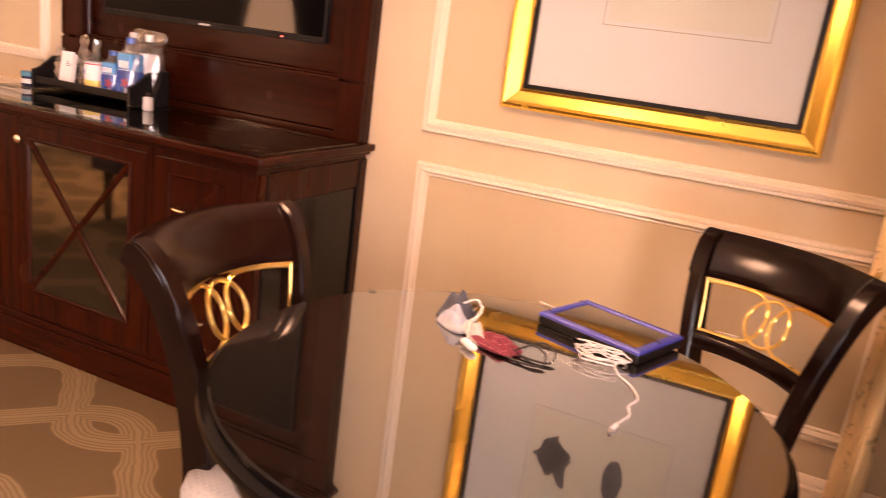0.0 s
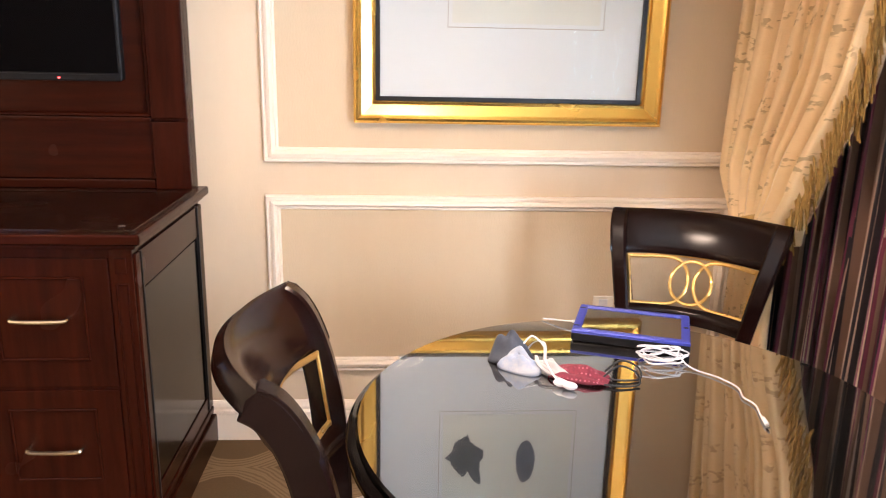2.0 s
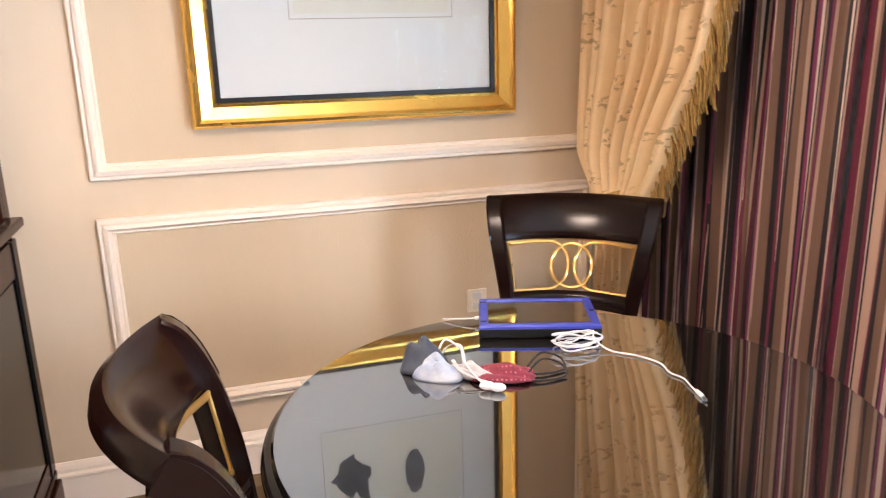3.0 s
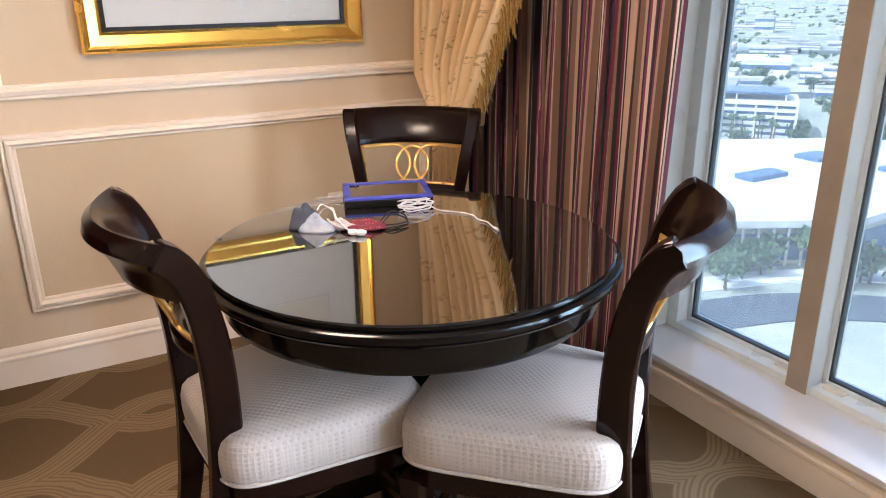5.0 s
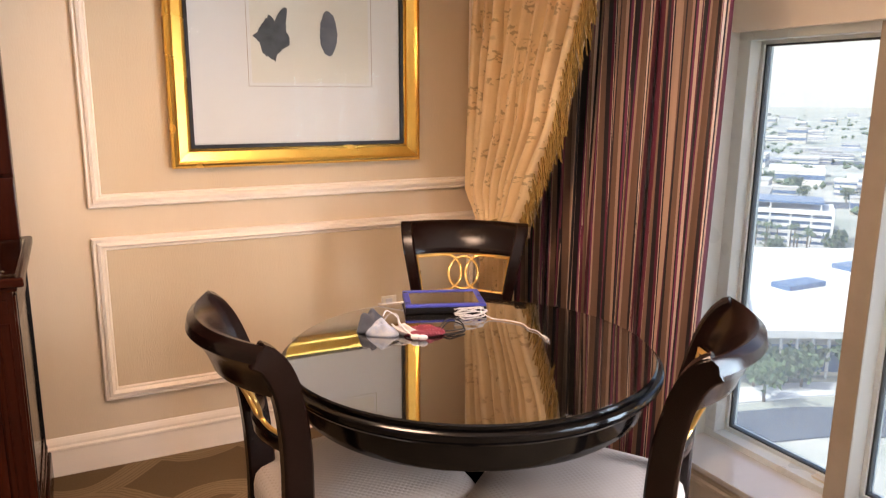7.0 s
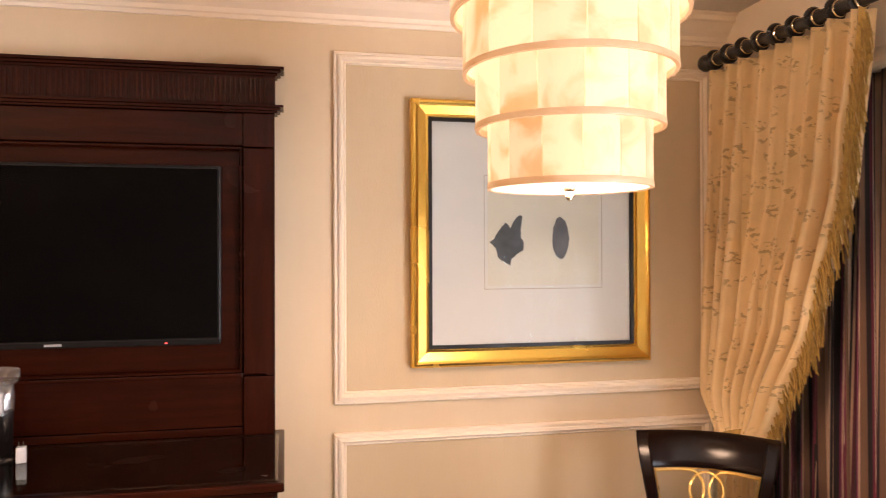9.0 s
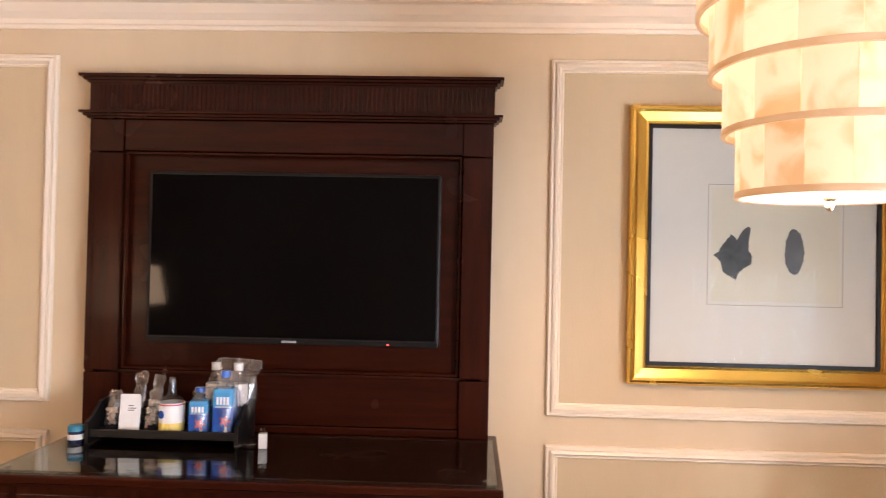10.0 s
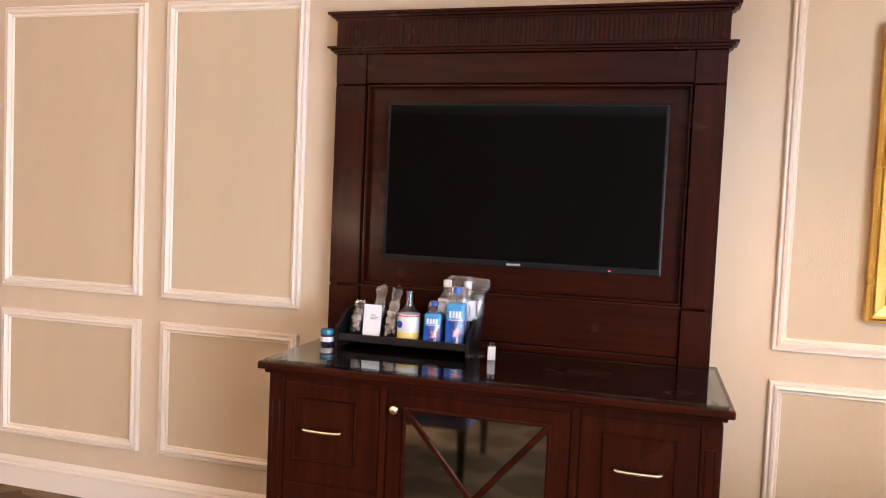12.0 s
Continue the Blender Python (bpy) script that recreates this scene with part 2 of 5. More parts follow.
def carpet_material():
    m = mat("patterned carpet", (0.135, 0.088, 0.046), 0.95, scale=140, bump=0.5, bump_scale=500)
    nt = m.node_tree
    b = nt.nodes["Principled BSDF"]
    b.inputs["Specular IOR Level"].default_value = 0.1
    tc = nt.nodes.new("ShaderNodeTexCoord")
    sx = nt.nodes.new("ShaderNodeSeparateXYZ")
    nt.links.new(tc.outputs["Object"], sx.inputs[0])
    wob = nt.nodes.new("ShaderNodeTexNoise")
    wob.inputs["Scale"].default_value = 9
    nt.links.new(tc.outputs["Object"], wob.inputs["Vector"])
    w = mathn(nt, "MULTIPLY", mathn(nt, "SUBTRACT", wob.outputs[0], 0.5), 0.03)
    u, v = mathn(nt, "ADD", sx.outputs[0], w), mathn(nt, "ADD", sx.outputs[1], w)
    PX, PY, AMP, HALF = 0.878, 0.46, 0.305, 0.058
    ph = mathn(nt, "MULTIPLY", mathn(nt, "ADD", u, 0.865), 2 * math.pi / PX)
    slope = mathn(nt, "MULTIPLY", mathn(nt, "SINE", ph), AMP * math.pi / PX)
    norm = mathn(nt, "SQRT", mathn(nt, "ADD", mathn(nt, "MULTIPLY", slope, slope), 1.0))
    drop = mathn(nt, "MULTIPLY", mathn(nt, "SUBTRACT", 1.0, mathn(nt, "COSINE", ph)), AMP / 2)
    best = None
    for sg in (1, -1):
        c = mathn(nt, "ADD", mathn(nt, "ADD", v, mathn(nt, "MULTIPLY", drop, sg)), 20 * PY - 2.137)
        d = mathn(nt, "DIVIDE", mathn(nt, "PINGPONG", c, PY / 2), norm)
        best = d if best is None else mathn(nt, "MINIMUM", best, d)
    band = mathn(nt, "MINIMUM", mathn(nt, "MULTIPLY", mathn(nt, "SUBTRACT", HALF, best), 120), 1.0)
    band = mathn(nt, "MAXIMUM", band, 0.0)
    fine = mathn(nt, "SINE", mathn(nt, "MULTIPLY", best, 420))
    fine = mathn(nt, "MULTIPLY_ADD", fine, 0.34, 0.66)
    fac = mathn(nt, "MULTIPLY", band, fine)
    mix = nt.nodes.new("ShaderNodeMix")
    mix.data_type = "RGBA"
    nt.links.new(fac, mix.inputs[0])
    old = b.inputs["Base Color"].links[0].from_socket
    nt.links.new(old, mix.inputs[6])
    mix.inputs[7].default_value = (0.235, 0.162, 0.092, 1)
    nt.links.new(mix.outputs[2], b.inputs["Base Color"])
    return m


CARPET = carpet_material()


def stripe_material():
    m = mat("striped satin drape", (0.2, 0.1, 0.08), 0.5, scale=200, bump=0.15, bump_scale=300)
    nt = m.node_tree
    b = nt.nodes["Principled BSDF"]
    b.inputs["Sheen Weight"].default_value = 0.3
    uv = nt.nodes.new("ShaderNodeUVMap")
    sx = nt.nodes.new("ShaderNodeSeparateXYZ")
    nt.links.new(uv.outputs[0], sx.inputs[0])
    rp = nt.nodes.new("ShaderNodeValToRGB")
    rp.color_ramp.interpolation = "CONSTANT"
    rng = random.Random(11)
    tan, maroon, black, brown, cream, plum = (0.54, 0.37, 0.27), (0.15, 0.015, 0.042), (0.016, 0.010, 0.014), (0.23, 0.13, 0.085), (0.72, 0.57, 0.49), (0.21, 0.030, 0.10)
    order = [maroon, tan, black, brown, tan, black, plum, tan, brown, black, maroon, cream, black, tan, brown, maroon, black, tan, plum, brown, cream, black, tan, maroon, black, brown, tan, black, plum, cream]
    wid = [rng.choice((0.5, 0.8, 1.6, 2.6)) * (1.5 if c in (maroon, tan) else 1.0) for c in order]
    pos, tot = 0.0, sum(wid)
    el = rp.color_ramp.elements
    for k, (c, wd) in enumerate(zip(order, wid)):
        e = el[k] if k < 2 else el.new(pos / tot)
        e.position, e.color = pos / tot, (*c, 1)
        pos += wd
    nt.links.new(mathn(nt, "FRACT", mathn(nt, "DIVIDE", sx.outputs[0], 0.30)), rp.inputs[0])
    nt.links.new(rp.outputs[0], b.inputs["Base Color"])
    return m


STRIPE = stripe_material()


def damask_material():
    m = mat("gold floral damask", (0.84, 0.62, 0.35), 0.5, color2=(0.74, 0.52, 0.27), scale=5, bump=0.25, bump_scale=260)
    nt = m.node_tree
    b = nt.nodes["Principled BSDF"]
    b.inputs["Sheen Weight"].default_value = 0.2
    uv = nt.nodes.new("ShaderNodeUVMap")
    vo = nt.nodes.new("ShaderNodeTexVoronoi")
    vo.inputs["Scale"].default_value = 16.0
    no = nt.nodes.new("ShaderNodeTexNoise")
    no.inputs["Scale"].default_value, no.inputs["Detail"].default_value = 62, 3
    nt.links.new(uv.outputs[0], vo.inputs["Vector"])
    nt.links.new(uv.outputs[0], no.inputs["Vector"])
    near = mathn(nt, "MULTIPLY", mathn(nt, "SUBTRACT", 0.44, vo.outputs["Distance"]), 9.0)
    near = mathn(nt, "MINIMUM", mathn(nt, "MAXIMUM", near, 0.0), 1.0)
    leaf = mathn(nt, "MULTIPLY", mathn(nt, "SUBTRACT", no.outputs[0], 0.515), 14.0)
    leaf = mathn(nt, "MINIMUM", mathn(nt, "MAXIMUM", leaf, 0.0), 0.55)
    mix = nt.nodes.new("ShaderNodeMix")
    mix.data_type = "RGBA"
    nt.links.new(mathn(nt, "MULTIPLY", near, leaf), mix.inputs[0])
    nt.links.new(b.inputs["Base Color"].links[0].from_socket, mix.inputs[6])
    mix.inputs[7].default_value = (0.22, 0.12, 0.04, 1)
    nt.links.new(mix.outputs[2], b.inputs["Base Color"])
    return m


DAMASK = damask_material()
FRINGE = mat("gold bullion fringe", (0.58, 0.36, 0.10), 0.6, color2=(0.36, 0.20, 0.05), scale=60, rnd=0.15)


def dot_cloth(m, scale, color):
    """Adds a grid of pale woven dots to a cloth."""
    nt = m.node_tree
    b = nt.nodes["Principled BSDF"]
    tc = nt.nodes.new("ShaderNodeTexCoord")
    vo = nt.nodes.new("ShaderNodeTexVoronoi")
    vo.inputs["Scale"].default_value, vo.inputs["Randomness"].default_value = scale, 0.15
    nt.links.new(tc.outputs["Object"], vo.inputs["Vector"])
    f = mathn(nt, "MULTIPLY", mathn(nt, "SUBTRACT", 0.30, vo.outputs["Distance"]), 8.0)
    f = mathn(nt, "MINIMUM", mathn(nt, "MAXIMUM", f, 0.0), 0.8)
    mix = nt.nodes.new("ShaderNodeMix")
    mix.data_type = "RGBA"
    nt.links.new(f, mix.inputs[0])
    nt.links.new(b.inputs["Base Color"].links[0].from_socket, mix.inputs[6])
    mix.inputs[7].default_value = (*color, 1)
    nt.links.new(mix.outputs[2], b.inputs["Base Color"])


dot_cloth(MASKRED, 130, (0.36, 0.10, 0.13))


def seat_material():
    m = mat("ivory dotted seat fabric", (0.39, 0.34, 0.295), 0.6, color2=(0.355, 0.31, 0.27), scale=6)
    nt = m.node_tree
    b = nt.nodes["Principled BSDF"]
    b.inputs["Sheen Weight"].default_value = 0.2
    tc = nt.nodes.new("ShaderNodeTexCoord")
    mp = nt.nodes.new("ShaderNodeMapping")
    mp.inputs["Rotation"].default_value = (0, 0, radians(45))
    nt.links.new(tc.outputs["Object"], mp.inputs[0])
    vo = nt.nodes.new("ShaderNodeTexVoronoi")
    vo.inputs["Scale"].default_value, vo.inputs["Randomness"].default_value = 95.0, 0.0
    nt.links.new(mp.outputs[0], vo.inputs["Vector"])
    bp = nt.nodes.new("ShaderNodeBump")
    bp.inputs["Strength"].default_value, bp.inputs["Distance"].default_value = 0.5, 0.0025
    nt.links.new(vo.outputs["Distance"], bp.inputs["Height"])
    nt.links.new(bp.outputs[0], b.inputs["Normal"])
    dk = mathn(nt, "MULTIPLY", mathn(nt, "SUBTRACT", 0.34, vo.outputs["Distance"]), 3.0)
    dk = mathn(nt, "MINIMUM", mathn(nt, "MAXIMUM", dk, 0.0), 0.55)
    mix = nt.nodes.new("ShaderNodeMix")
    mix.data_type = "RGBA"
    nt.links.new(dk, mix.inputs[0])
    nt.links.new(b.inputs["Base Color"].links[0].from_socket, mix.inputs[6])
    mix.inputs[7].default_value = (0.22, 0.19, 0.16, 1)
    nt.links.new(mix.outputs[2], b.inputs["Base Color"])
    return m


SEAT = seat_material()


# ---- mesh helpers ----
def part(name, bm, material, parent=None, label="", smooth=False):
    me = bpy.data.meshes.new(name)
    bmesh.ops.recalc_face_normals(bm, faces=bm.faces)
    if smooth:
        for f in bm.faces:
            f.smooth = True
    bm.to_mesh(me)
    bm.free()
    me.materials.append(material)
    if smooth:
        me.set_sharp_from_angle(angle=radians(38))
    ob = new(name, me)
    if parent is not None:
        ob.parent = parent
    if label:
        ob["label"] = label
    return ob


def thing(name, label, category, m=None, group="", kind=""):
    ob = new(name)
    ob.empty_display_size = 0.05
    if m is not None:
        ob.matrix_world = m
    return tagged(ob, label, category, group, kind)


def box(x0, x1, y0, y1, z0, z1, bevel=0.0, bm=None, seg=2):
    own = bm is None
    b2 = bmesh.new()
    bmesh.ops.create_cube(b2, size=1.0, matrix=Matrix.LocRotScale(((x0 + x1) / 2, (y0 + y1) / 2, (z0 + z1) / 2), None, (x1 - x0, y1 - y0, z1 - z0)))
    if bevel:
        bmesh.ops.bevel(b2, geom=list(b2.edges), offset=bevel, segments=seg, affect="EDGES", profile=0.6)
    if own:
        return b2
    join(bm, b2)
    return bm


def join(bm, other):
    me = bpy.data.meshes.new("tmp")
    other.to_mesh(me)
    other.free()
    bm.from_mesh(me)
    bpy.data.meshes.remove(me)


def loft(rows, bm=None, closed=False, caps=True, uvs=None):
    """Rows of points, each a closed section; consecutive rows are skinned."""
    bm = bm or bmesh.new()
    vs = [[bm.verts.new(p) for p in r] for r in rows]
    n = len(vs[0])
    k = len(vs)
    for i in range(k if closed else k - 1):
        a, b = vs[i], vs[(i + 1) % k]
        for j in range(n):
            bm.faces.new((a[j], a[(j + 1) % n], b[(j + 1) % n], b[j]))
    if caps and not closed:
        bm.faces.new(vs[0][::-1])
        bm.faces.new(vs[-1])
    return bm


def lathe(profile, seg=48, cx=0.0, cy=0.0, bm=None, close=True):
    """Revolves (radius, z) pairs round an upright axis."""
    bm = bm or bmesh.new()
    rings = []
    for r, z in profile:
        rings.append([bm.verts.new((cx + r * math.cos(2 * math.pi * i / seg), cy + r * math.sin(2 * math.pi * i / seg), z)) for i in range(seg)])
    for a, b in zip(rings, rings[1:]):
        for j in range(seg):
            bm.faces.new((a[j], a[(j + 1) % seg], b[(j + 1) % seg], b[j]))
    if close:
        bm.faces.new(rings[0][::-1])
        bm.faces.new(rings[-1])
    return bm


def tube(pts, r, n=7, bm=None, closed=False, flat=1.0):
    pts = [Vector(p) for p in pts]
    rows = []
    k = len(pts)
    for i, p in enumerate(pts):
        a = pts[(i - 1) % k] if closed or i else p
        b = pts[(i + 1) % k] if closed or i < k - 1 else p
        d = (b - a).normalized()
        side = d.cross(Vector((0, 0, 1)))
        if side.length < 1e-3:
            side = d.cross(Vector((0, 1, 0)))
        side.normalize()
        up = side.cross(d)
        rows.append([p + r * (math.cos(2 * math.pi * j / n) * side + flat * math.sin(2 * math.pi * j / n) * up) for j in range(n)])
    return loft(rows, bm, closed=closed)


def smooth_path(pts, steps=8, closed=False):
    """Catmull-Rom through the points."""
    pts = [Vector(p) for p in pts]
    n = len(pts)
    out = []
    for i in range(n if closed else n - 1):
        g = lambda k: pts[k % n] if closed else pts[max(0, min(n - 1, k))]
        p0, p1, p2, p3 = g(i - 1), g(i), g(i + 1), g(i + 2)
        for s in range(steps):
            t = s / steps
            out.append(0.5 * (2 * p1 + (p2 - p0) * t + (2 * p0 - 5 * p1 + 4 * p2 - p3) * t * t + (3 * p1 - p0 - 3 * p2 + p3) * t ** 3))
    if not closed:
        out.append(pts[-1])
    return out


def frame_profile(x0, x1, z0, z1, profile, y, bm=None):
    """A mitred rectangular frame on a wall that faces -y. profile: (inset, proud) pairs."""
    rows = []
    for cx, cz, sx, sz in ((x0, z0, 1, 1), (x1, z0, -1, 1), (x1, z1, -1, -1), (x0, z1, 1, -1)):
        rows.append([(cx + sx * a, y - h, cz + sz * a) for a, h in profile])
    return loft(rows, bm, closed=True)


def extrude_x(profile, x0, x1, bm=None):
    return loft([[(x, y, z) for y, z in profile] for x in (x0, x1)], bm)


def extrude_y(profile, y0, y1, bm=None):
    return loft([[(x, y, z) for x, z in profile] for y in (y0, y1)], bm)


# ---- the room ----
WY, CEILING = 2.80, 2.55
XW, XE, YS = -5.4, 1.22, -2.7
S = "structure"
tagged(part("floor", box(XW, 1.345, YS, WY + 0.15, -0.12, 0.0), CARPET), "brown carpet with lighter interlaced wavy bands", "floor", kind=S)
tagged(part("ceiling", box(XW, 1.345, YS, WY + 0.15, CEILING, CEILING + 0.12), CEIL), "pale painted plaster ceiling", "ceiling", kind=S)
tagged(part("wall_north", box(XW, 1.345, WY, WY + 0.15, 0, CEILING), WALL), "cream wall with painted panel mouldings", "wall", kind=S)
tagged(part("wall_west", box(XW - 0.15, XW, YS, WY + 0.15, 0, CEILING), UMBER), "plain cream end wall of the room", "wall", kind=S)
tagged(part("wall_south", box(XW, 1.345, YS - 0.15, YS, 0, CEILING), DUSK), "unseen rear wall, brown darkened for the room's dim depth", "wall", kind=S)

# Panel mouldings with woven fabric inside them.
MOULD = [(0.0, -0.002), (0.0, 0.015), (0.004, 0.021), (0.011, 0.021), (0.013, 0.015), (0.016, 0.015), (0.018, 0.026), (0.028, 0.030), (0.034, 0.022), (0.037, 0.013), (0.043, 0.015), (0.047, 0.010), (0.049, -0.002)]
ZU0, ZU1, ZL0, ZL1 = 0.992, 2.330, 0.263, 0.882
for x0, x1 in ((-0.749, 0.83), (-3.345, -2.652), (-4.245, -3.455), (-5.15, -4.36)):
    for z0, z1 in ((ZU0, ZU1), (ZL0, ZL1)):
        trim = part("panel_moulding", frame_profile(x0, x1, z0, z1, MOULD, WY), TRIM)
        tagged(trim, "cream painted rectangular wall panel moulding", "moulding", "wall panel mouldings", S)
        part("panel_fabric", box(x0 + 0.04, x1 - 0.04, WY - 0.006, WY + 0.004, z0 + 0.04, z1 - 0.04), PANEL, trim, "beige woven wall fabric")
BASE = [(WY + 0.002, 0.0), (WY - 0.018, 0.0), (WY - 0.018, 0.098), (WY - 0.022, 0.102), (WY - 0.022, 0.110), (WY - 0.014, 0.116), (WY - 0.014, 0.126), (WY - 0.010, 0.136), (WY - 0.004, 0.145), (WY + 0.002, 0.147)]
tagged(part("baseboard", extrude_x(BASE, XW, 1.04), TRIM), "cream painted moulded baseboard", "baseboard", kind=S)
CROWN = [(WY + 0.002, 2.432), (WY - 0.010, 2.434), (WY - 0.014, 2.446), (WY - 0.022, 2.450), (WY - 0.026, 2.466), (WY - 0.05, 2.486), (WY - 0.072, 2.515), (WY - 0.088, 2.520), (WY - 0.092, 2.538), (WY - 0.105, 2.542), (WY - 0.108, CEILING + 0.004), (WY + 0.002, CEILING + 0.004)]
tagged(part("crown_moulding", extrude_x(CROWN, XW, 1.05), TRIM), "cream painted crown moulding under the ceiling", "moulding", kind=S)

# East side: wall behind the drapes, stone ledge, window, header and bulkhead.
WIN_N, WIN_HEAD, LEDGE = 1.76, 1.60, 0.165
bm = box(1.05, 1.345, WIN_N, WY, 0, CEILING)
tagged(part("wall_east", bm, WHITE), "white painted wall pier beside the window", "wall", kind=S)
tagged(part("window_header", box(1.22, 1.345, YS, WIN_N, WIN_HEAD, CEILING), TRIM), "cream wall above the window", "wall", kind=S)
LP = [(1.345, 0.0), (1.045, 0.0), (1.045, 0.088), (1.040, 0.094), (1.040, 0.104), (1.048, 0.110), (1.048, 0.122), (1.036, 0.130), (1.030, 0.142), (1.345, 0.142)]
tagged(part("ledge_base", extrude_y(LP, YS, WIN_N), TRIM), "cream moulded base below the window ledge", "baseboard", kind=S)
bm = box(1.025, 1.30, YS, WIN_N, 0.143, LEDGE, 0.004)
tagged(part("window_ledge", bm, MARBLE), "polished pale stone window ledge", "window ledge", kind=S)
tagged(part("bulkhead", box(0.90, 1.22, YS, WY, 2.155, CEILING), TRIM), "cream bulkhead above the drapes", "bulkhead", kind=S)
BH = [(0.902, 2.135), (0.872, 2.14), (0.868, 2.155), (0.876, 2.165), (0.882, 2.19), (0.89, 2.205), (0.902, 2.21)]
tagged(part("bulkhead_trim", extrude_y(BH, YS, WY), TRIM), "cream moulding along the bulkhead's lower edge", "moulding", kind=S)

win = thing("window_1", "tall white framed window with city view", "window", kind=S)
# Taupe colour puts the shade on the mullions' room faces.
MULLSHADE = mat("taupe mullion shade", (0.36, 0.285, 0.21), 0.45, scale=6, bump=0.03)
MULL = [(1.250, 1.178), (0.60, 0.53), (-0.06, -0.13), (-0.72, -0.79), (-1.38, -1.45), (-2.04, -2.11)]
part("sill_rail", box(1.235, 1.34, YS, WIN_N, LEDGE - 0.01, 0.188, 0.003), WHITE, win)
part("head_rail", box(1.235, 1.34, YS, WIN_N, WIN_HEAD - 0.028, WIN_HEAD + 0.01, 0.003), WHITE, win)
part("jamb", box(1.238, 1.34, WIN_N - 0.047, WIN_N + 0.01, LEDGE, WIN_HEAD, 0.003), WHITE, win)
edges = [WIN_N - 0.046]
for a, b in MULL:
    mu = part("mullion", box(1.222, 1.34, b, a, LEDGE, WIN_HEAD + 0.005, 0.004), WHITE, win)
    # Added strip: darkens the white mullion's room side as shade would.
    part("cover_strip", box(1.218, 1.2225, b + 0.002, a - 0.002, LEDGE + 0.002, WIN_HEAD - 0.003, 0.001), MULLSHADE, mu, "taupe strip, painted shade on the room face")
    edges += [a, b]
edges.append(YS)
GASKET = mat("dark window gasket", (0.05, 0.06, 0.065), 0.5, scale=30)
for k in range(0, len(edges), 2):
    a, b = edges[k], edges[k + 1]
    zb, zt = 0.186, WIN_HEAD - 0.026
    sash = bmesh.new()
    for q in ((b, a, zb, zb + 0.014), (b, a, zt - 0.014, zt), (b, b + 0.014, zb, zt), (a - 0.014, a, zb, zt)):
        box(1.288, 1.335, q[0], q[1], q[2], q[3], bm=sash)
    fr = part("sash", sash, WHITE, win)
    gk = bmesh.new()
    for q in ((b + 0.012, a - 0.012, zb + 0.012, zb + 0.020), (b + 0.012, a - 0.012, zt - 0.02, zt - 0.012), (b + 0.012, b + 0.02, zb + 0.012, zt - 0.012), (a - 0.02, a - 0.012, zb + 0.012, zt - 0.012)):
        box(1.297, 1.318, q[0], q[1], q[2], q[3], bm=gk)
    part("gasket", gk, GASKET, fr, "dark rubber gasket")
    pane = part("pane", box(1.306, 1.312, b + 0.012, a - 0.012, zb + 0.012, zt - 0.012), GLASS, fr, "clear glass pane")
    pane.visible_shadow = False
    if k == 0:
        clip = part("sash_clip", box(1.262, 1.300, b + 0.01, b + 0.075, zb + 0.001, zb + 0.010, 0.002), CREAMP, fr, "small ivory latch plate")
    if k == 2:
        part("sash_clip", box(1.262, 1.300, a - 0.085, a - 0.02, zb + 0.001, zb + 0.010, 0.002), CREAMP, fr, "small ivory latch plate")
# The curtain wall leans out slightly towards the top.
for ob in win.children_recursive:
    for v in ob.data.vertices:
        v.co.x += 0.016 * max(0.0, v.co.z - LEDGE)


# ---- drapes ----
def drape(name, y0, y1, xc, z0, z1, folds, amp, material, shape, parent, seed, label="", thick=0.004, pleat_top=0.0):
    """A hanging cloth along y. shape(s, h) gives the (x shift, y) of fabric place s (0..1) at height h (0..1)."""
    rng = random.Random(seed)
    nu, nv = folds * 10, 36
    ph = [rng.uniform(-0.5, 0.5) for _ in range(folds + 2)]
    am = [rng.uniform(0.55, 1.25) for _ in range(folds + 2)]
    bm = bmesh.new()
    uvl = bm.loops.layers.uv.new("UVMap")
    grid = []
    for i in range(nu + 1):
        s = i / nu
        f = s * folds
        k = int(f)
        w = f - k
        a = am[k] * (1 - w) + am[k + 1] * w
        p = ph[k] * (1 - w) + ph[k + 1] * w
        col = []
        for j in range(nv + 1):
            h = j / nv
            dx, y = shape(s, h)
            ang = 2 * math.pi * f + p + 0.5 * math.sin(3.1 * h + 5 * s)
            gather = 1.0 - 0.35 * h
            x = xc + dx + amp * a * gather * (math.sin(ang) + 0.25 * math.sin(2 * ang + 1.3))
            y += 0.35 * amp * a * gather * math.cos(ang)
            col.append(bm.verts.new((x, y, z0 + (z1 - z0) * h)))
        grid.append(col)
    length = abs(y1 - y0) * 1.75
    for i in range(nu):
        for j in range(nv):
            fc = bm.faces.new((grid[i][j], grid[i + 1][j], grid[i + 1][j + 1], grid[i][j + 1]))
            fc.smooth = True
            for lp, (a, b) in zip(fc.loops, ((i, j), (i + 1, j), (i + 1, j + 1), (i, j + 1))):
                lp[uvl].uv = (a / nu * length, b / nv * (z1 - z0))
    me = bpy.data.meshes.new(name)
    bm.to_mesh(me)
    bm.free()
    me.materials.append(material)
    ob = new(name, me)
    sol = ob.modifiers.new("thickness", "SOLIDIFY")
    sol.thickness = thick
    if parent is not None:
        ob.parent = parent
    if label:
        ob["label"] = label
    return ob


dr = thing("striped_drape", "floor-length maroon, tan and black striped drape", "curtain")
for k in range(4):
    y_of = lambda s, h, k=k: (0.006 * (k % 2), 2.74 - (k + s * 1.02) / 4 * (1.15 + 0.06 * h))
    drape("drape_width", 2.74 - 0.3 * k, 2.44 - 0.3 * k, 0.975, 0.015, 2.16, 4, 0.034, STRIPE, y_of, dr, 4 + k)

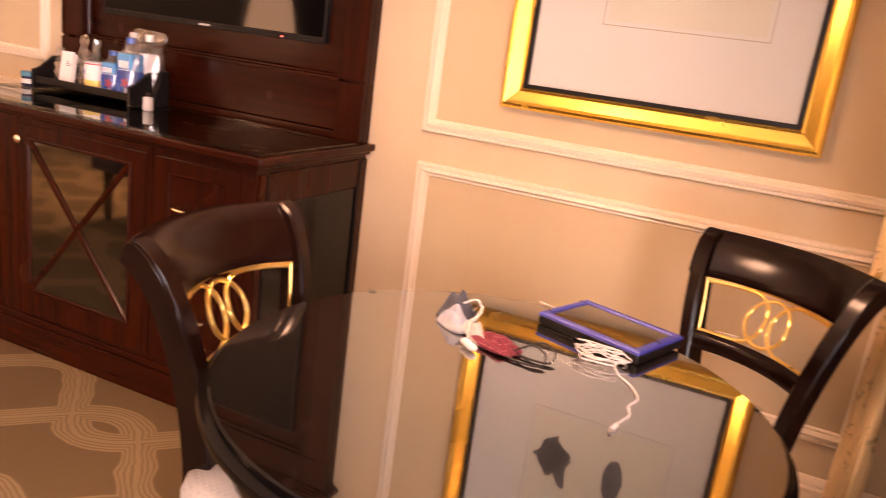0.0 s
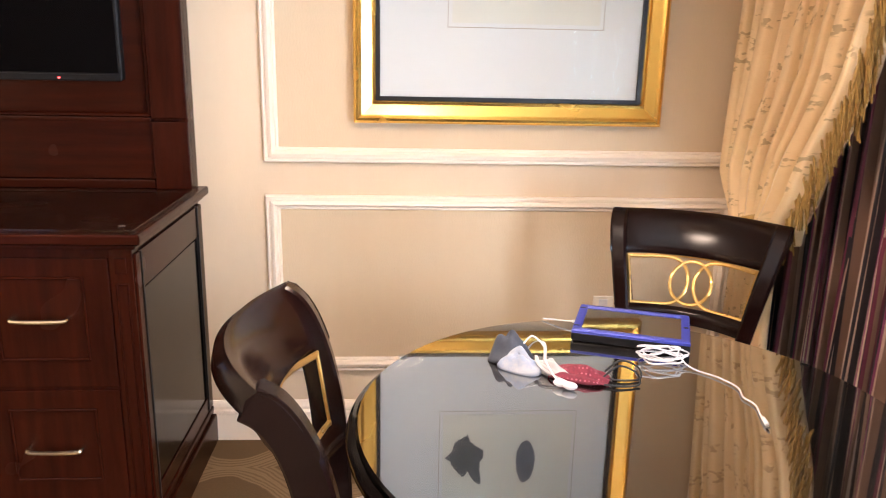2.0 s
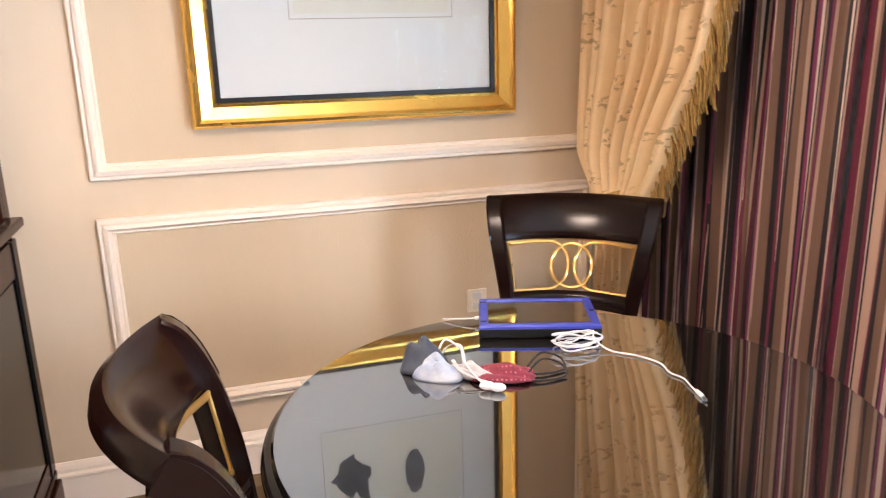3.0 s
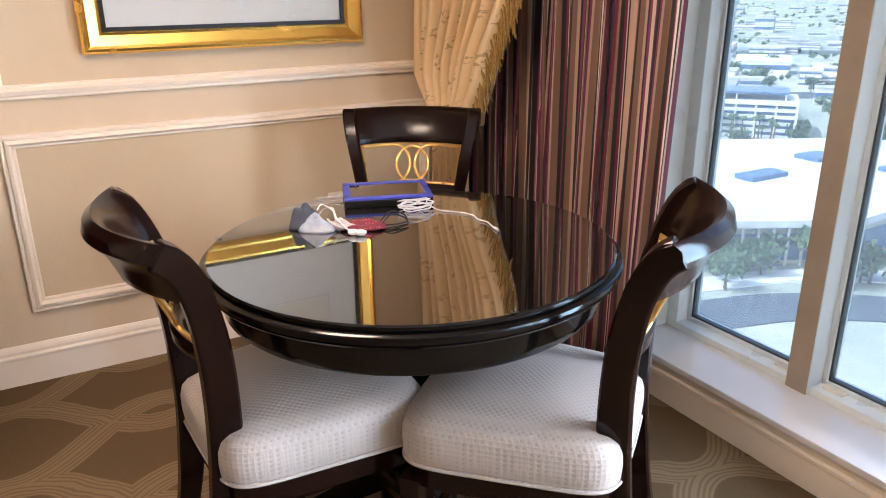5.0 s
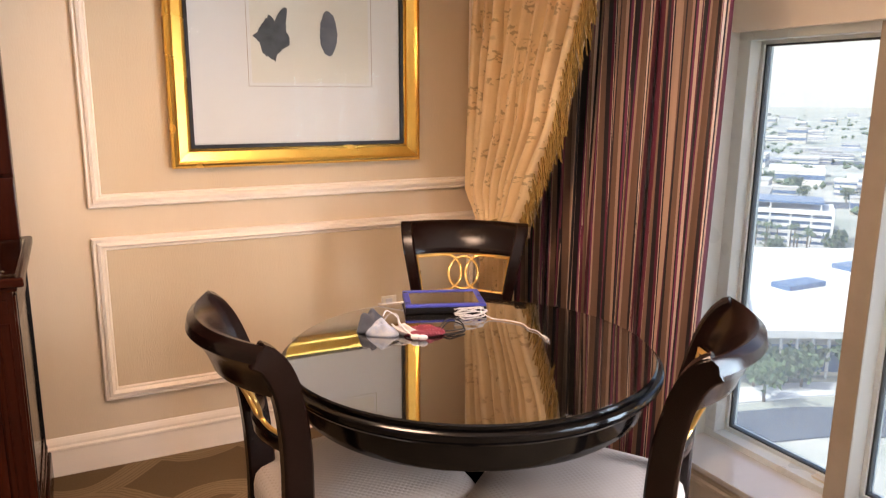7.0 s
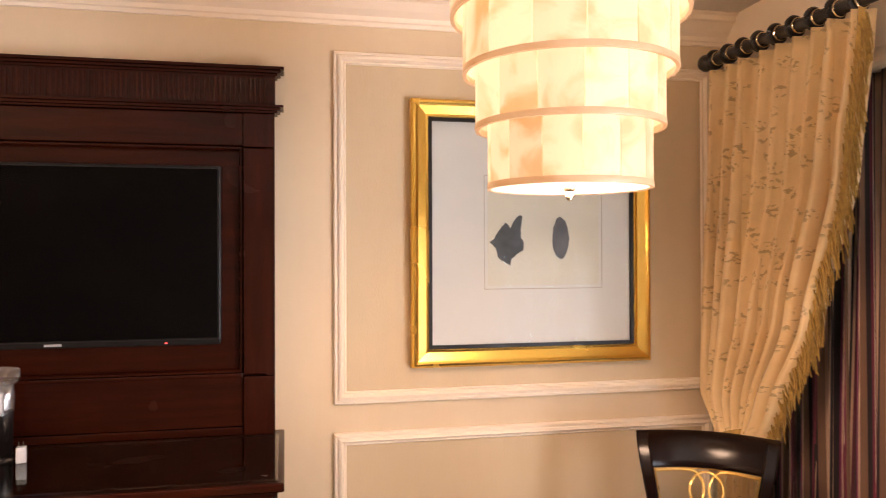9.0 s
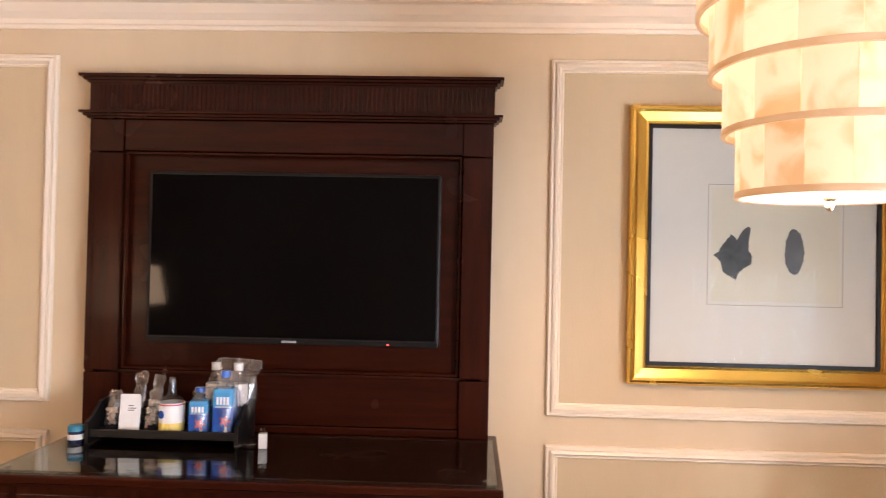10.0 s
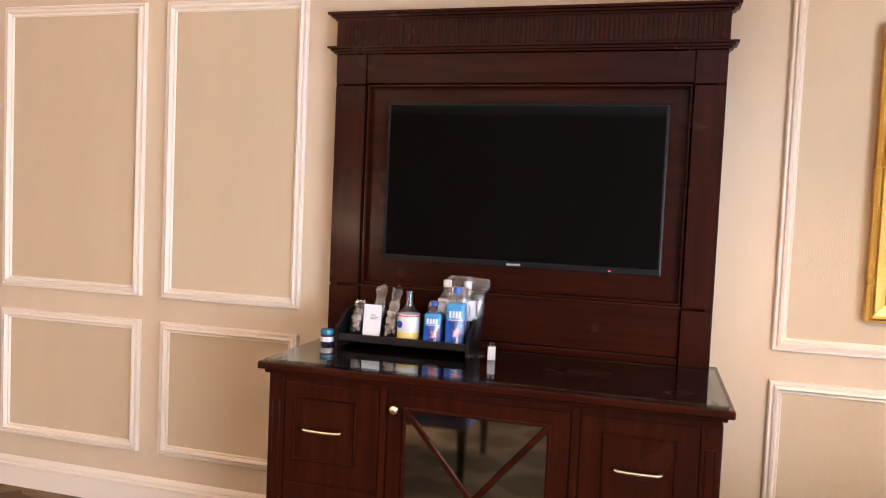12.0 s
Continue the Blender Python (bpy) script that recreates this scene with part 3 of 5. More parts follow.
swag = thing("gold_curtain", "gold floral damask curtain tied back with fringe", "curtain")


def lerp_table(tab, x):
    for (a, p), (b, q) in zip(tab, tab[1:]):
        if x <= b:
            w = (x - a) / (b - a)
            w = w * w * (3 - 2 * w) * 0.5 + w * 0.5
            return p + (q - p) * w
    return tab[-1][1]


TIE, ROD_Z = 0.85, 2.30
EDGE = [(0.86, 2.36), (1.0, 2.27), (1.32, 2.09), (1.8, 1.93), (2.3, 1.86)]
BACK = [(0.86, 2.62), (1.0, 2.745), (1.3, 2.75), (2.3, 2.75)]


def swag_shape(s, h):
    z = TIE - 0.02 + (ROD_Z - TIE) * h
    a, b = lerp_table(BACK, z), lerp_table(EDGE, z)
    return (-0.03 * (1 - h) * math.sin(math.pi * s), a + (b - a) * s)


drape("upper_cloth", 2.75, 1.86, 0.80, TIE - 0.02, ROD_Z, 9, 0.058, DAMASK, swag_shape, swag, 9)
drape("lower_cloth", 2.70, 2.36, 0.80, 0.012, TIE + 0.01, 6, 0.026, DAMASK, lambda s, h: (0.0, 2.72 - (0.34 - 0.07 * h) * s - 0.03 * h), swag, 5)
tb = [(0.80 + 0.075 * math.cos(a), 2.50 + 0.165 * math.sin(a), TIE + 0.02 - 0.05 * math.sin(a)) for a in [2 * math.pi * i / 24 for i in range(24)]]
part("tieback", tube(tb, 0.016, 8, closed=True), FRINGE, swag, "gold rope tieback", True)
rng = random.Random(2)
fr = bmesh.new()
for i in range(420):
    z = TIE + 0.01 + (ROD_Z - TIE - 0.03) * (i / 420)
    y = lerp_table(EDGE, z)
    y2 = lerp_table(EDGE, z + 0.02)
    ln = rng.uniform(0.05, 0.09)
    sl = (y2 - y) / 0.02
    dy = -0.35 * ln * (0.55 + 0.4 * min(1.0, abs(sl)))
    x = 0.775 + rng.uniform(-0.02, 0.025)
    p0 = Vector((x, y + 0.012, z + 0.012))
    p1 = p0 + Vector((rng.uniform(-0.006, 0.006), dy * 0.7, -ln * 0.5))
    p2 = p1 + Vector((rng.uniform(-0.01, 0.01), dy * 0.4, -ln * 0.6))
    loft([[p + Vector((r * math.cos(t), r * math.sin(t), 0)) for t in (0, 2.1, 4.2)] for p, r in ((p0, 0.0028), (p1, 0.0036), (p2, 0.0024))], fr)
fringe = part("fringe", fr, FRINGE, swag, "twisted gold bullion fringe", True)
fringe["kind"] = "stuff"
gimp = [(0.778, lerp_table(EDGE, z) + 0.018, z) for z in [TIE + (ROD_Z - TIE) * i / 30 for i in range(31)]]
part("braid", tube(gimp, 0.011, 6), FRINGE, swag, "gold braid along the leading edge", True)

rod = thing("curtain_rod", "black curtain rod with brass-banded rings", "curtain rod")
A0, A1 = Vector((0.80, 2.76, 2.355)), Vector((0.86, 0.9, 2.335))
part("pole", tube([A0, A1], 0.022, 16), RODM, rod, "", True)
dirn = (A1 - A0).normalized()
for i in range(9):
    c = A0 + dirn * (0.05 + 0.095 * i)
    rows = []
    ring = [c + Vector((0.031 * math.cos(t), 0, 0.031 * math.sin(t))) for t in [2 * math.pi * k / 20 for k in range(20)]]
    part("ring", tube(ring, 0.011, 7, closed=True), RODM, rod, "", True)
    ring = [c + dirn * 0.02 + Vector((0.026 * math.cos(t), 0, 0.026 * math.sin(t))) for t in [2 * math.pi * k / 20 for k in range(20)]]
    part("brass_band", tube(ring, 0.004, 6, closed=True), BRASS, rod, "thin brass band", True)
fin = bmesh.new()
bmesh.ops.create_uvsphere(fin, u_segments=20, v_segments=12, radius=0.036, matrix=Matrix.Translation(A0 + Vector((0, 0.01, 0))))
part("finial", fin, RODM, rod, "", True)
br = extrude_y([(0.905, 2.30), (0.905, 2.40), (0.86, 2.375), (0.855, 2.35)], 1.60, 1.63)
part("bracket", br, RODM, rod)


# ---- cabinet, hutch and television ----
CX0, CX1, CYF, CTOP = -2.435, -0.968, 2.155, 0.899
cab = thing("media_cabinet", "dark mahogany cabinet with drawers and mirrored door", "cabinet")
body = box(CX0, CX1, CYF, WY - 0.004, 0.13, CTOP - 0.03, 0.002)
part("body", body, WOODV, cab)
bm = box(CX0 - 0.022, CX1 + 0.022, CYF - 0.022, WY - 0.004, 0.0, 0.105, 0.004)
box(CX0 - 0.012, CX1 + 0.012, CYF - 0.012, WY - 0.004, 0.103, 0.132, 0.006, bm)
part("plinth", bm, WOOD, cab)
bm = box(CX0 - 0.018, CX1 + 0.018, CYF - 0.022, WY - 0.004, CTOP - 0.032, CTOP - 0.015, 0.006)
box(CX0 - 0.036, CX1 + 0.036, CYF - 0.042, WY - 0.003, CTOP - 0.017, CTOP + 0.010, 0.008, bm, 3)
part("top", bm, WOOD, cab)
part("glass_top", box(CX0 - 0.018, CX1 + 0.018, CYF - 0.022, WY - 0.115, CTOP + 0.0105, CTOP + 0.0185, 0.001), SHEETGLASS, cab, "protective sheet of glass")
for x in (CX0 + 0.02, CX1 - 0.02):
    for y in (CYF + 0.01,):
        part("glass_bumper", lathe([(0.008, CTOP + 0.0185), (0.010, CTOP + 0.021), (0.007, CTOP + 0.0235), (0.002, CTOP + 0.024)], 12, x, y), CLEARP, cab)


def bead(x0, x1, z0, z1, y, w=0.007, h=0.006):
    return frame_profile(x0, x1, z0, z1, [(0, -0.002), (0, h * 0.6), (w * 0.3, h), (w * 0.7, h), (w, h * 0.6), (w, -0.002)], y)


# Corner posts, rails and the three bays.
for x0, x1 in ((CX0 - 0.004, CX0 + 0.052), (CX1 - 0.052, CX1 + 0.004)):
    post = part("corner_post", box(x0, x1, CYF - 0.008, CYF + 0.04, 0.132, CTOP - 0.033, 0.002), WOODV, cab)
    part("corner_block", box(x0 + 0.014, x1 - 0.014, CYF - 0.012, CYF - 0.006, CTOP - 0.095, CTOP - 0.055, 0.002), WOODV, post)
    part("fillet", bead(x0 + 0.012, x1 - 0.012, 0.17, CTOP - 0.12, CYF - 0.008, 0.005, 0.003), WOOD, post)
for x0, x1 in ((-2.032, -2.008), (-1.402, -1.378)):
    part("stile", box(x0, x1, CYF - 0.007, CYF + 0.02, 0.132, CTOP - 0.033, 0.002), WOODV, cab)


def pull(cx, z, y, w, parent):
    h = part("handle", tube(smooth_path([(cx - w / 2, y, z), (cx - w / 2, y - 0.022, z), (cx - w / 2 + 0.012, y - 0.027, z - 0.003), (cx, y - 0.028, z - 0.004), (cx + w / 2 - 0.012, y - 0.027, z - 0.003), (cx + w / 2, y - 0.022, z), (cx + w / 2, y, z)], 5), 0.0058, 8), BRASS, parent, "pale brass bar handle", True)
    return h


for x0, x1, d0, d1, hw in ((CX0 + 0.056, -2.036, -2.345, -2.115, 0.135), (-1.374, CX1 - 0.056, -1.305, -1.085, 0.135)):
    for z0, z1, zz0, zz1, hz in ((0.50, 0.842, 0.575, 0.795, 0.690), (0.14, 0.492, 0.237, 0.442, 0.334)):
        dw = part("drawer", box(x0, x1, CYF - 0.005, CYF + 0.012, z0, z1, 0.003), WOODV, cab)
        part("bead", bead(d0, d1, zz0, zz1, CYF - 0.005), WOOD, dw, "raised rectangular bead")
        pull((d0 + d1) / 2, hz, CYF - 0.004, hw, dw)

door = part("door", box(-2.004, -1.406, CYF - 0.006, CYF + 0.004, 0.14, 0.842, 0.003), WOODV, cab)
MX0, MX1, MZ0, MZ1 = -1.945, -1.468, 0.238, 0.795
part("mirror", box(MX0, MX1, CYF - 0.0085, CYF - 0.0065, MZ0, MZ1), MIRROR, door, "grey antiqued mirror panel")
part("mirror_bead", frame_profile(MX0 - 0.006, MX1 + 0.006, MZ0 - 0.006, MZ1 + 0.006, [(0, -0.002), (0, 0.006), (0.004, 0.009), (0.009, 0.009), (0.013, 0.004), (0.013, -0.002)], CYF - 0.006), WOOD, door)
for a, b in (((MX0, MZ0), (MX1, MZ1)), ((MX0, MZ1), (MX1, MZ0))):
    pa, pb = Vector((a[0], CYF - 0.013, a[1])), Vector((b[0], CYF - 0.013, b[1]))
    d = (pb - pa).normalized()
    n = Vector((-d.z, 0, d.x))
    rows = [[p + n * 0.011 + Vector((0, 0.005, 0)), p + n * 0.007 + Vector((0, -0.003, 0)), p - n * 0.007 + Vector((0, -0.003, 0)), p - n * 0.011 + Vector((0, 0.005, 0))] for p in (pa, pb)]
    part("lattice_bar", loft(rows), WOOD, door, "diagonal lattice bar")
kb = lathe([(0.004, 0), (0.005, 0.012), (0.013, 0.018), (0.015, 0.025), (0.010, 0.031), (0.003, 0.033)], 20)
bmesh.ops.transform(kb, matrix=pose(-2.0 + 0.022, CYF - 0.004, 0.79, 90), verts=kb.verts)
part("knob", kb, BRASS, door, "small polished knob", True)
# Panelled end that faces the table.
side = part("end_panel", box(CX1 - 0.003, CX1 + 0.003, CYF + 0.05, WY - 0.06, 0.19, 0.745), LACQUER, cab, "glossy dark end panel")
for q in ((CYF + 0.005, CYF + 0.035, 0.135, 0.85), (WY - 0.05, WY - 0.008, 0.135, 0.85)):
    part("end_stile", box(CX1 - 0.002, CX1 + 0.009, q[0], q[1], q[2], q[3], 0.002), WOODV, cab)
for z0, z1 in ((0.135, 0.185), (0.752, 0.85)):
    part("end_rail", box(CX1 - 0.002, CX1 + 0.007, CYF + 0.037, WY - 0.052, z0, z1, 0.002), WOODV, cab)
for y in (CYF + 0.040, WY - 0.062):
    part("end_reveal", box(CX1, CX1 + 0.011, y, y + 0.006, 0.135, 0.85), BLACKP, cab, "dark recessed joint")

hut = thing("hutch", "tall dark mahogany wall panel with fluted cornice", "hutch")
HX0, HX1, HYF, HYB = -2.485, -0.965, 2.722, WY - 0.004
HB = CTOP + 0.011
part("back_panel", box(HX0 + 0.01, HX1 - 0.01, HYF + 0.045, HYB, HB, 2.09), WOOD, hut)
part("side_board", box(HX1 - 0.03, HX1, HYF + 0.012, HYB, HB, 2.09), WOODV, hut)
part("side_board", box(HX0, HX0 + 0.03, HYF + 0.012, HYB, HB, 2.09), WOODV, hut)
PW = 0.13
for x0, x1 in ((HX0, HX0 + PW), (HX1 - PW + 0.02, HX1)):
    p = part("pilaster", box(x0, x1, HYF, HYF + 0.04, 1.13, 1.945, 0.003), WOODV, hut)
    part("pilaster_block", box(x0, x1, HYF, HYF + 0.04, 1.95, 2.072, 0.003), WOODV, hut)
    part("pilaster_base", box(x0, x1, HYF, HYF + 0.04, HB, 1.12, 0.003), WOODV, hut)
    bm = box(x0 + 0.016 if x0 == HX0 else x0 + 0.002, x0 + 0.022 if x0 == HX0 else x0 + 0.008, HYF - 0.003, HYF, 1.13, 1.94)
    box(x1 - 0.008, x1 - 0.002, HYF - 0.003, HYF, 1.13, 1.94, bm=bm)
    part("fillet", bm, WOOD, p)
xi0, xi1 = HX0 + PW + 0.003, HX1 - PW + 0.017
part("top_rail", box(xi0, xi1, HYF + 0.006, HYF + 0.045, 1.955, 2.072, 0.003), WOOD, hut)
part("inner_bead", bead(xi0 - 0.002, xi1 + 0.002, 1.13, 1.955, HYF + 0.030, 0.016, 0.016), WOOD, hut)
part("lower_panel", box(xi0, xi1, HYF + 0.018, HYF + 0.045, HB + 0.03, 1.125, 0.003), WOOD, hut)
part("lower_bead", box(xi0, xi1, HYF + 0.008, HYF + 0.040, 1.118, 1.132, 0.004), WOOD, hut)
part("foot_rail", box(xi0, xi1, HYF + 0.010, HYF + 0.045, HB, HB + 0.028, 0.004), WOOD, hut)
cx0, cx1 = HX0, HX1
bm = bmesh.new()
for z0, z1, o in ((2.073, 2.081, 0.010), (2.081, 2.091, 0.020), (2.091, 2.100, 0.032)):
    box(cx0 - o, cx1 + o, HYF - o, HYB, z0, z1, 0.002, bm)
part("lower_cornice", bm, WOOD, hut)
fz = part("frieze", box(cx0 - 0.002, cx1 + 0.002, HYF - 0.002, HYB, 2.100, 2.208), WOOD, hut)
for i in range(84):
    x = cx0 + 0.035 + (cx1 - cx0 - 0.07) * i / 83
    rows = [[(x + 0.0065 * math.cos(t), HYF - 0.001 - 0.005 * math.sin(t), z) for t in (0, 0.8, 1.57, 2.34, 3.14)] for z in (2.109, 2.200)]
    part("flute", loft(rows), WOODV, fz)
bm = bmesh.new()
for z0, z1, o in ((2.208, 2.217, 0.010), (2.217, 2.227, 0.022), (2.227, 2.238, 0.034)):
    box(cx0 - o, cx1 + o, HYF - o, HYB, z0, z1, 0.002, bm)
part("upper_cornice", bm, WOOD, hut)

tv = thing("television", "large black flat television on the hutch panel", "television")
TX0, TX1, TZ0, TZ1, TYF = -2.258, -1.155, 1.243, 1.880, 2.738
part("case", box(TX0, TX1, TYF, HYF + 0.046, TZ0, TZ1, 0.006), BLACKP, tv)
part("screen", box(TX0 + 0.012, TX1 - 0.012, TYF - 0.001, TYF + 0.004, TZ0 + 0.02, TZ1 - 0.012), SCREEN, tv, "dark glossy switched-off screen")
part("lower_bezel", box(TX0 + 0.002, TX1 - 0.002, TYF - 0.004, TYF + 0.002, TZ0 - 0.004, TZ0 + 0.016, 0.003), BLACKP, tv)
part("badge", box(-1.74, -1.685, TYF - 0.0055, TYF - 0.003, TZ0 + 0.002, TZ0 + 0.010), GRAYP, tv, "small pale badge")
LED = glow("red standby light", (1.0, 0.05, 0.05), 3.0)
part("standby_light", box(-1.345, -1.339, TYF - 0.006, TYF - 0.003, TZ0 + 0.002, TZ0 + 0.006), LED, tv, "tiny red light")


# ---- picture ----
pic = thing("framed_picture", "abstract ink print in wide gold frame", "picture")
PX0, PX1, PZ0, PZ1 = -0.457, 0.532, 1.124, 2.157
part("frame", frame_profile(PX0, PX1, PZ0, PZ1, [(0, 0.002), (0, 0.040), (0.008, 0.052), (0.016, 0.054), (0.026, 0.048), (0.058, 0.038), (0.066, 0.040), (0.070, 0.034), (0.070, 0.002)], WY - 0.006), GOLD, pic, "brushed gold moulded frame")
part("fillet", frame_profile(PX0 + 0.069, PX1 - 0.069, PZ0 + 0.069, PZ1 - 0.069, [(0, 0.002), (0, 0.033), (0.014, 0.033), (0.014, 0.002)], WY - 0.006), BLACKP, pic, "black inner fillet")
part("mat_board", box(PX0 + 0.075, PX1 - 0.075, WY - 0.026, WY - 0.008, PZ0 + 0.075, PZ1 - 0.075), MAT_W, pic, "white mat board")
part("art_paper", box(-0.15, 0.315, WY - 0.0275, WY - 0.025, 1.435, 1.855), PAPER, pic, "cream paper sheet")
part("plate_line", frame_profile(-0.165, 0.33, 1.42, 1.87, [(0, 0), (0, 0.0008), (0.003, 0.0008), (0.003, 0)], WY - 0.026), LINE, pic)
rng = random.Random(7)


def blot(cx, cz, pts, y):
    bm = bmesh.new()
    top = [bm.verts.new((cx + a, y, cz + b)) for a, b in pts]
    f = bm.faces.new(top)
    ex = bmesh.ops.extrude_face_region(bm, geom=[f])
    bmesh.ops.translate(bm, verts=[v for v in ex["geom"] if isinstance(v, bmesh.types.BMVert)], vec=(0, 0.0015, 0))
    return bm


def ragged(rad):
    out = []
    for i in range(72):
        t = 2 * math.pi * i / 72
        r = rad(t) * (1 + rng.uniform(-0.06, 0.06))
        out.append((r * math.cos(t), r * math.sin(t)))
    return out


FIN = [(0, 0.068), (20, 0.058), (45, 0.078), (60, 0.124), (71, 0.112), (80, 0.056), (95, 0.080), (110, 0.070), (140, 0.058), (165, 0.060), (178, 0.078), (190, 0.064), (210, 0.055), (240, 0.074), (265, 0.084), (275, 0.096), (285, 0.066), (310, 0.060), (335, 0.070), (361, 0.068)]


def fin_radius(t):
    a = math.degrees(t) % 360
    for (p, r), (q, w) in zip(FIN, FIN[1:]):
        if p <= a <= q:
            return (r + (w - r) * (a - p) / (q - p)) * 0.97
    return 0.068


fish = ragged(fin_radius)
part("ink_blot", blot(-0.068, 1.605, fish, WY - 0.0292), INK, pic, "ragged dark ink shape")
part("ink_blot", blot(0.152, 1.62, ragged(lambda t: 0.036 * 0.088 / math.sqrt((0.088 * math.cos(t)) ** 2 + (0.036 * math.sin(t)) ** 2) * 0.97), WY - 0.0292), INK2, pic, "smoky oval ink shape")
g = part("glazing", box(PX0 + 0.07, PX1 - 0.07, WY - 0.034, WY - 0.032, PZ0 + 0.07, PZ1 - 0.07), PICGLASS, pic, "reflective picture glass")
g.visible_shadow = False

out = thing("wall_outlet", "small ivory wall outlet above the baseboard", "outlet")
part("plate", box(0.365, 0.435, WY - 0.010, WY - 0.004, 0.455, 0.535, 0.002), CREAMP, out)
for z in (0.478, 0.512):
    part("socket", box(0.385, 0.415, WY - 0.0125, WY - 0.009, z - 0.012, z + 0.012, 0.002), WHITEP, out)


# ---- chandelier ----
LX, LY = -0.290, 1.550
lamp = thing("chandelier", "lit tiered drum chandelier of alabaster panels", "chandelier")
TIERS = ((0.187, 1.707, 1.872), (0.215, 1.842, 2.002), (0.244, 1.970, 2.132), (0.272, 2.100, 2.262), (0.298, 2.230, 2.385))
NP = 14
for r, z0, z1 in TIERS:
    tier = part("tier", lathe([(r - 0.008, z0), (r + 0.001, z0), (r + 0.002, z0 + 0.006), (r + 0.001, z0 + 0.014), (r - 0.008, z0 + 0.014), (r - 0.008, z0)], 56, LX, LY, close=False), RIMGLOW, lamp, "drum tier with glowing lower rim", True)
    for k in range(NP):
        a0, a1 = 2 * math.pi * (k + 0.012) / NP, 2 * math.pi * (k + 0.988) / NP
        rows = []
        for i in range(7):
            a = a0 + (a1 - a0) * i / 6
            c, s = math.cos(a), math.sin(a)
            rows.append([(LX + q * c, LY + q * s, z) for q, z in ((r, z0 + 0.014), (r, z1), (r - 0.006, z1), (r - 0.006, z0 + 0.014))])
        part("alabaster_panel", loft(rows), ALABASTER, tier, "", True)
part("diffuser", lathe([(0.001, 1.709), (0.178, 1.709), (0.178, 1.715), (0.001, 1.715)], 48, LX, LY), DIFFUSER, lamp, "round glowing diffuser")
part("finial", lathe([(0.001, 1.680), (0.006, 1.683), (0.009, 1.691), (0.006, 1.701), (0.013, 1.706), (0.013, 1.710)], 16, LX, LY), BRASS, lamp, "brass finial", True)
part("stem", lathe([(0.010, 1.715), (0.010, CEILING - 0.02)], 12, LX, LY), BRASS, lamp)
part("canopy", lathe([(0.012, 2.50), (0.06, 2.525), (0.075, CEILING)], 32, LX, LY), BRASS, lamp, "", True)
for i in range(4):
    a = math.pi / 4 + i * math.pi / 2
    part("spoke", tube([(LX, LY, 2.385), (LX + 0.292 * math.cos(a), LY + 0.292 * math.sin(a), 2.385)], 0.004, 6), BRASS, lamp)

# Lit lamp on the far side of the room, seen in the television.
fl = thing("floor_lamp", "lit floor lamp with pale linen shade", "lamp", pose(-3.60, -0.15, 0))
part("base", lathe([(0.001, 0), (0.14, 0), (0.14, 0.015), (0.03, 0.03), (0.012, 0.05)], 32), BRASS, fl, "", True)
part("pole", lathe([(0.011, 0.04), (0.011, 1.22)], 12), BRASS, fl)
part("shade", lathe([(0.21, 1.20), (0.16, 1.48), (0.157, 1.48), (0.206, 1.20)], 40, close=False), SHADEGLOW, fl, "glowing linen shade", True)

# ---- table ----
TCX, TCY, TR = 0.079, 1.464, 0.480
tbl = thing("round_table", "round black lacquered pedestal table with glass top", "table", pose(TCX, TCY, 0))
part("glass_top", lathe([(0.001, 0.752), (TR - 0.0205, 0.752), (TR - 0.0205, 0.765), (0.001, 0.765)], 96), TOPGLASS, tbl, "reflective glass over the top", True)
part("glass_edge", lathe([(TR - 0.020, 0.752), (TR - 0.0165, 0.754), (TR - 0.0165, 0.762), (TR - 0.020, 0.7645), (TR - 0.020, 0.752)], 96, close=False), LACQUER, tbl, "dark polished glass edge", True)
part("tabletop", lathe([(0.001, 0.720), (TR - 0.03, 0.720), (TR - 0.012, 0.722), (TR - 0.008, 0.727), (TR - 0.012, 0.731), (TR - 0.002, 0.734), (TR, 0.741), (TR - 0.002, 0.748), (TR - 0.008, 0.7515), (0.001, 0.7515)], 96), LACQUER, tbl, "moulded lacquered edge", True)
part("apron", lathe([(TR - 0.075, 0.646), (TR - 0.055, 0.646), (TR - 0.046, 0.655), (TR - 0.044, 0.67), (TR - 0.038, 0.70), (TR - 0.036, 0.721), (TR - 0.075, 0.721)], 96), LACQUER, tbl, "deep round apron", True)
for a in (35, 155, 275):
    c, s = TR * 0.955 * math.cos(radians(a - 128)), TR * 0.955 * math.sin(radians(a - 128))
    part("glass_bumper", lathe([(0.007, 0.765), (0.009, 0.7675), (0.004, 0.7695), (0.001, 0.77)], 12, c, s), CLEARP, tbl, "clear rubber bumper")
part("column", lathe([(0.10, 0.05), (0.10, 0.10), (0.075, 0.14), (0.062, 0.22), (0.062, 0.50), (0.08, 0.57), (0.14, 0.61), (0.16, 0.648)], 40), LACQUER, tbl, "", True)
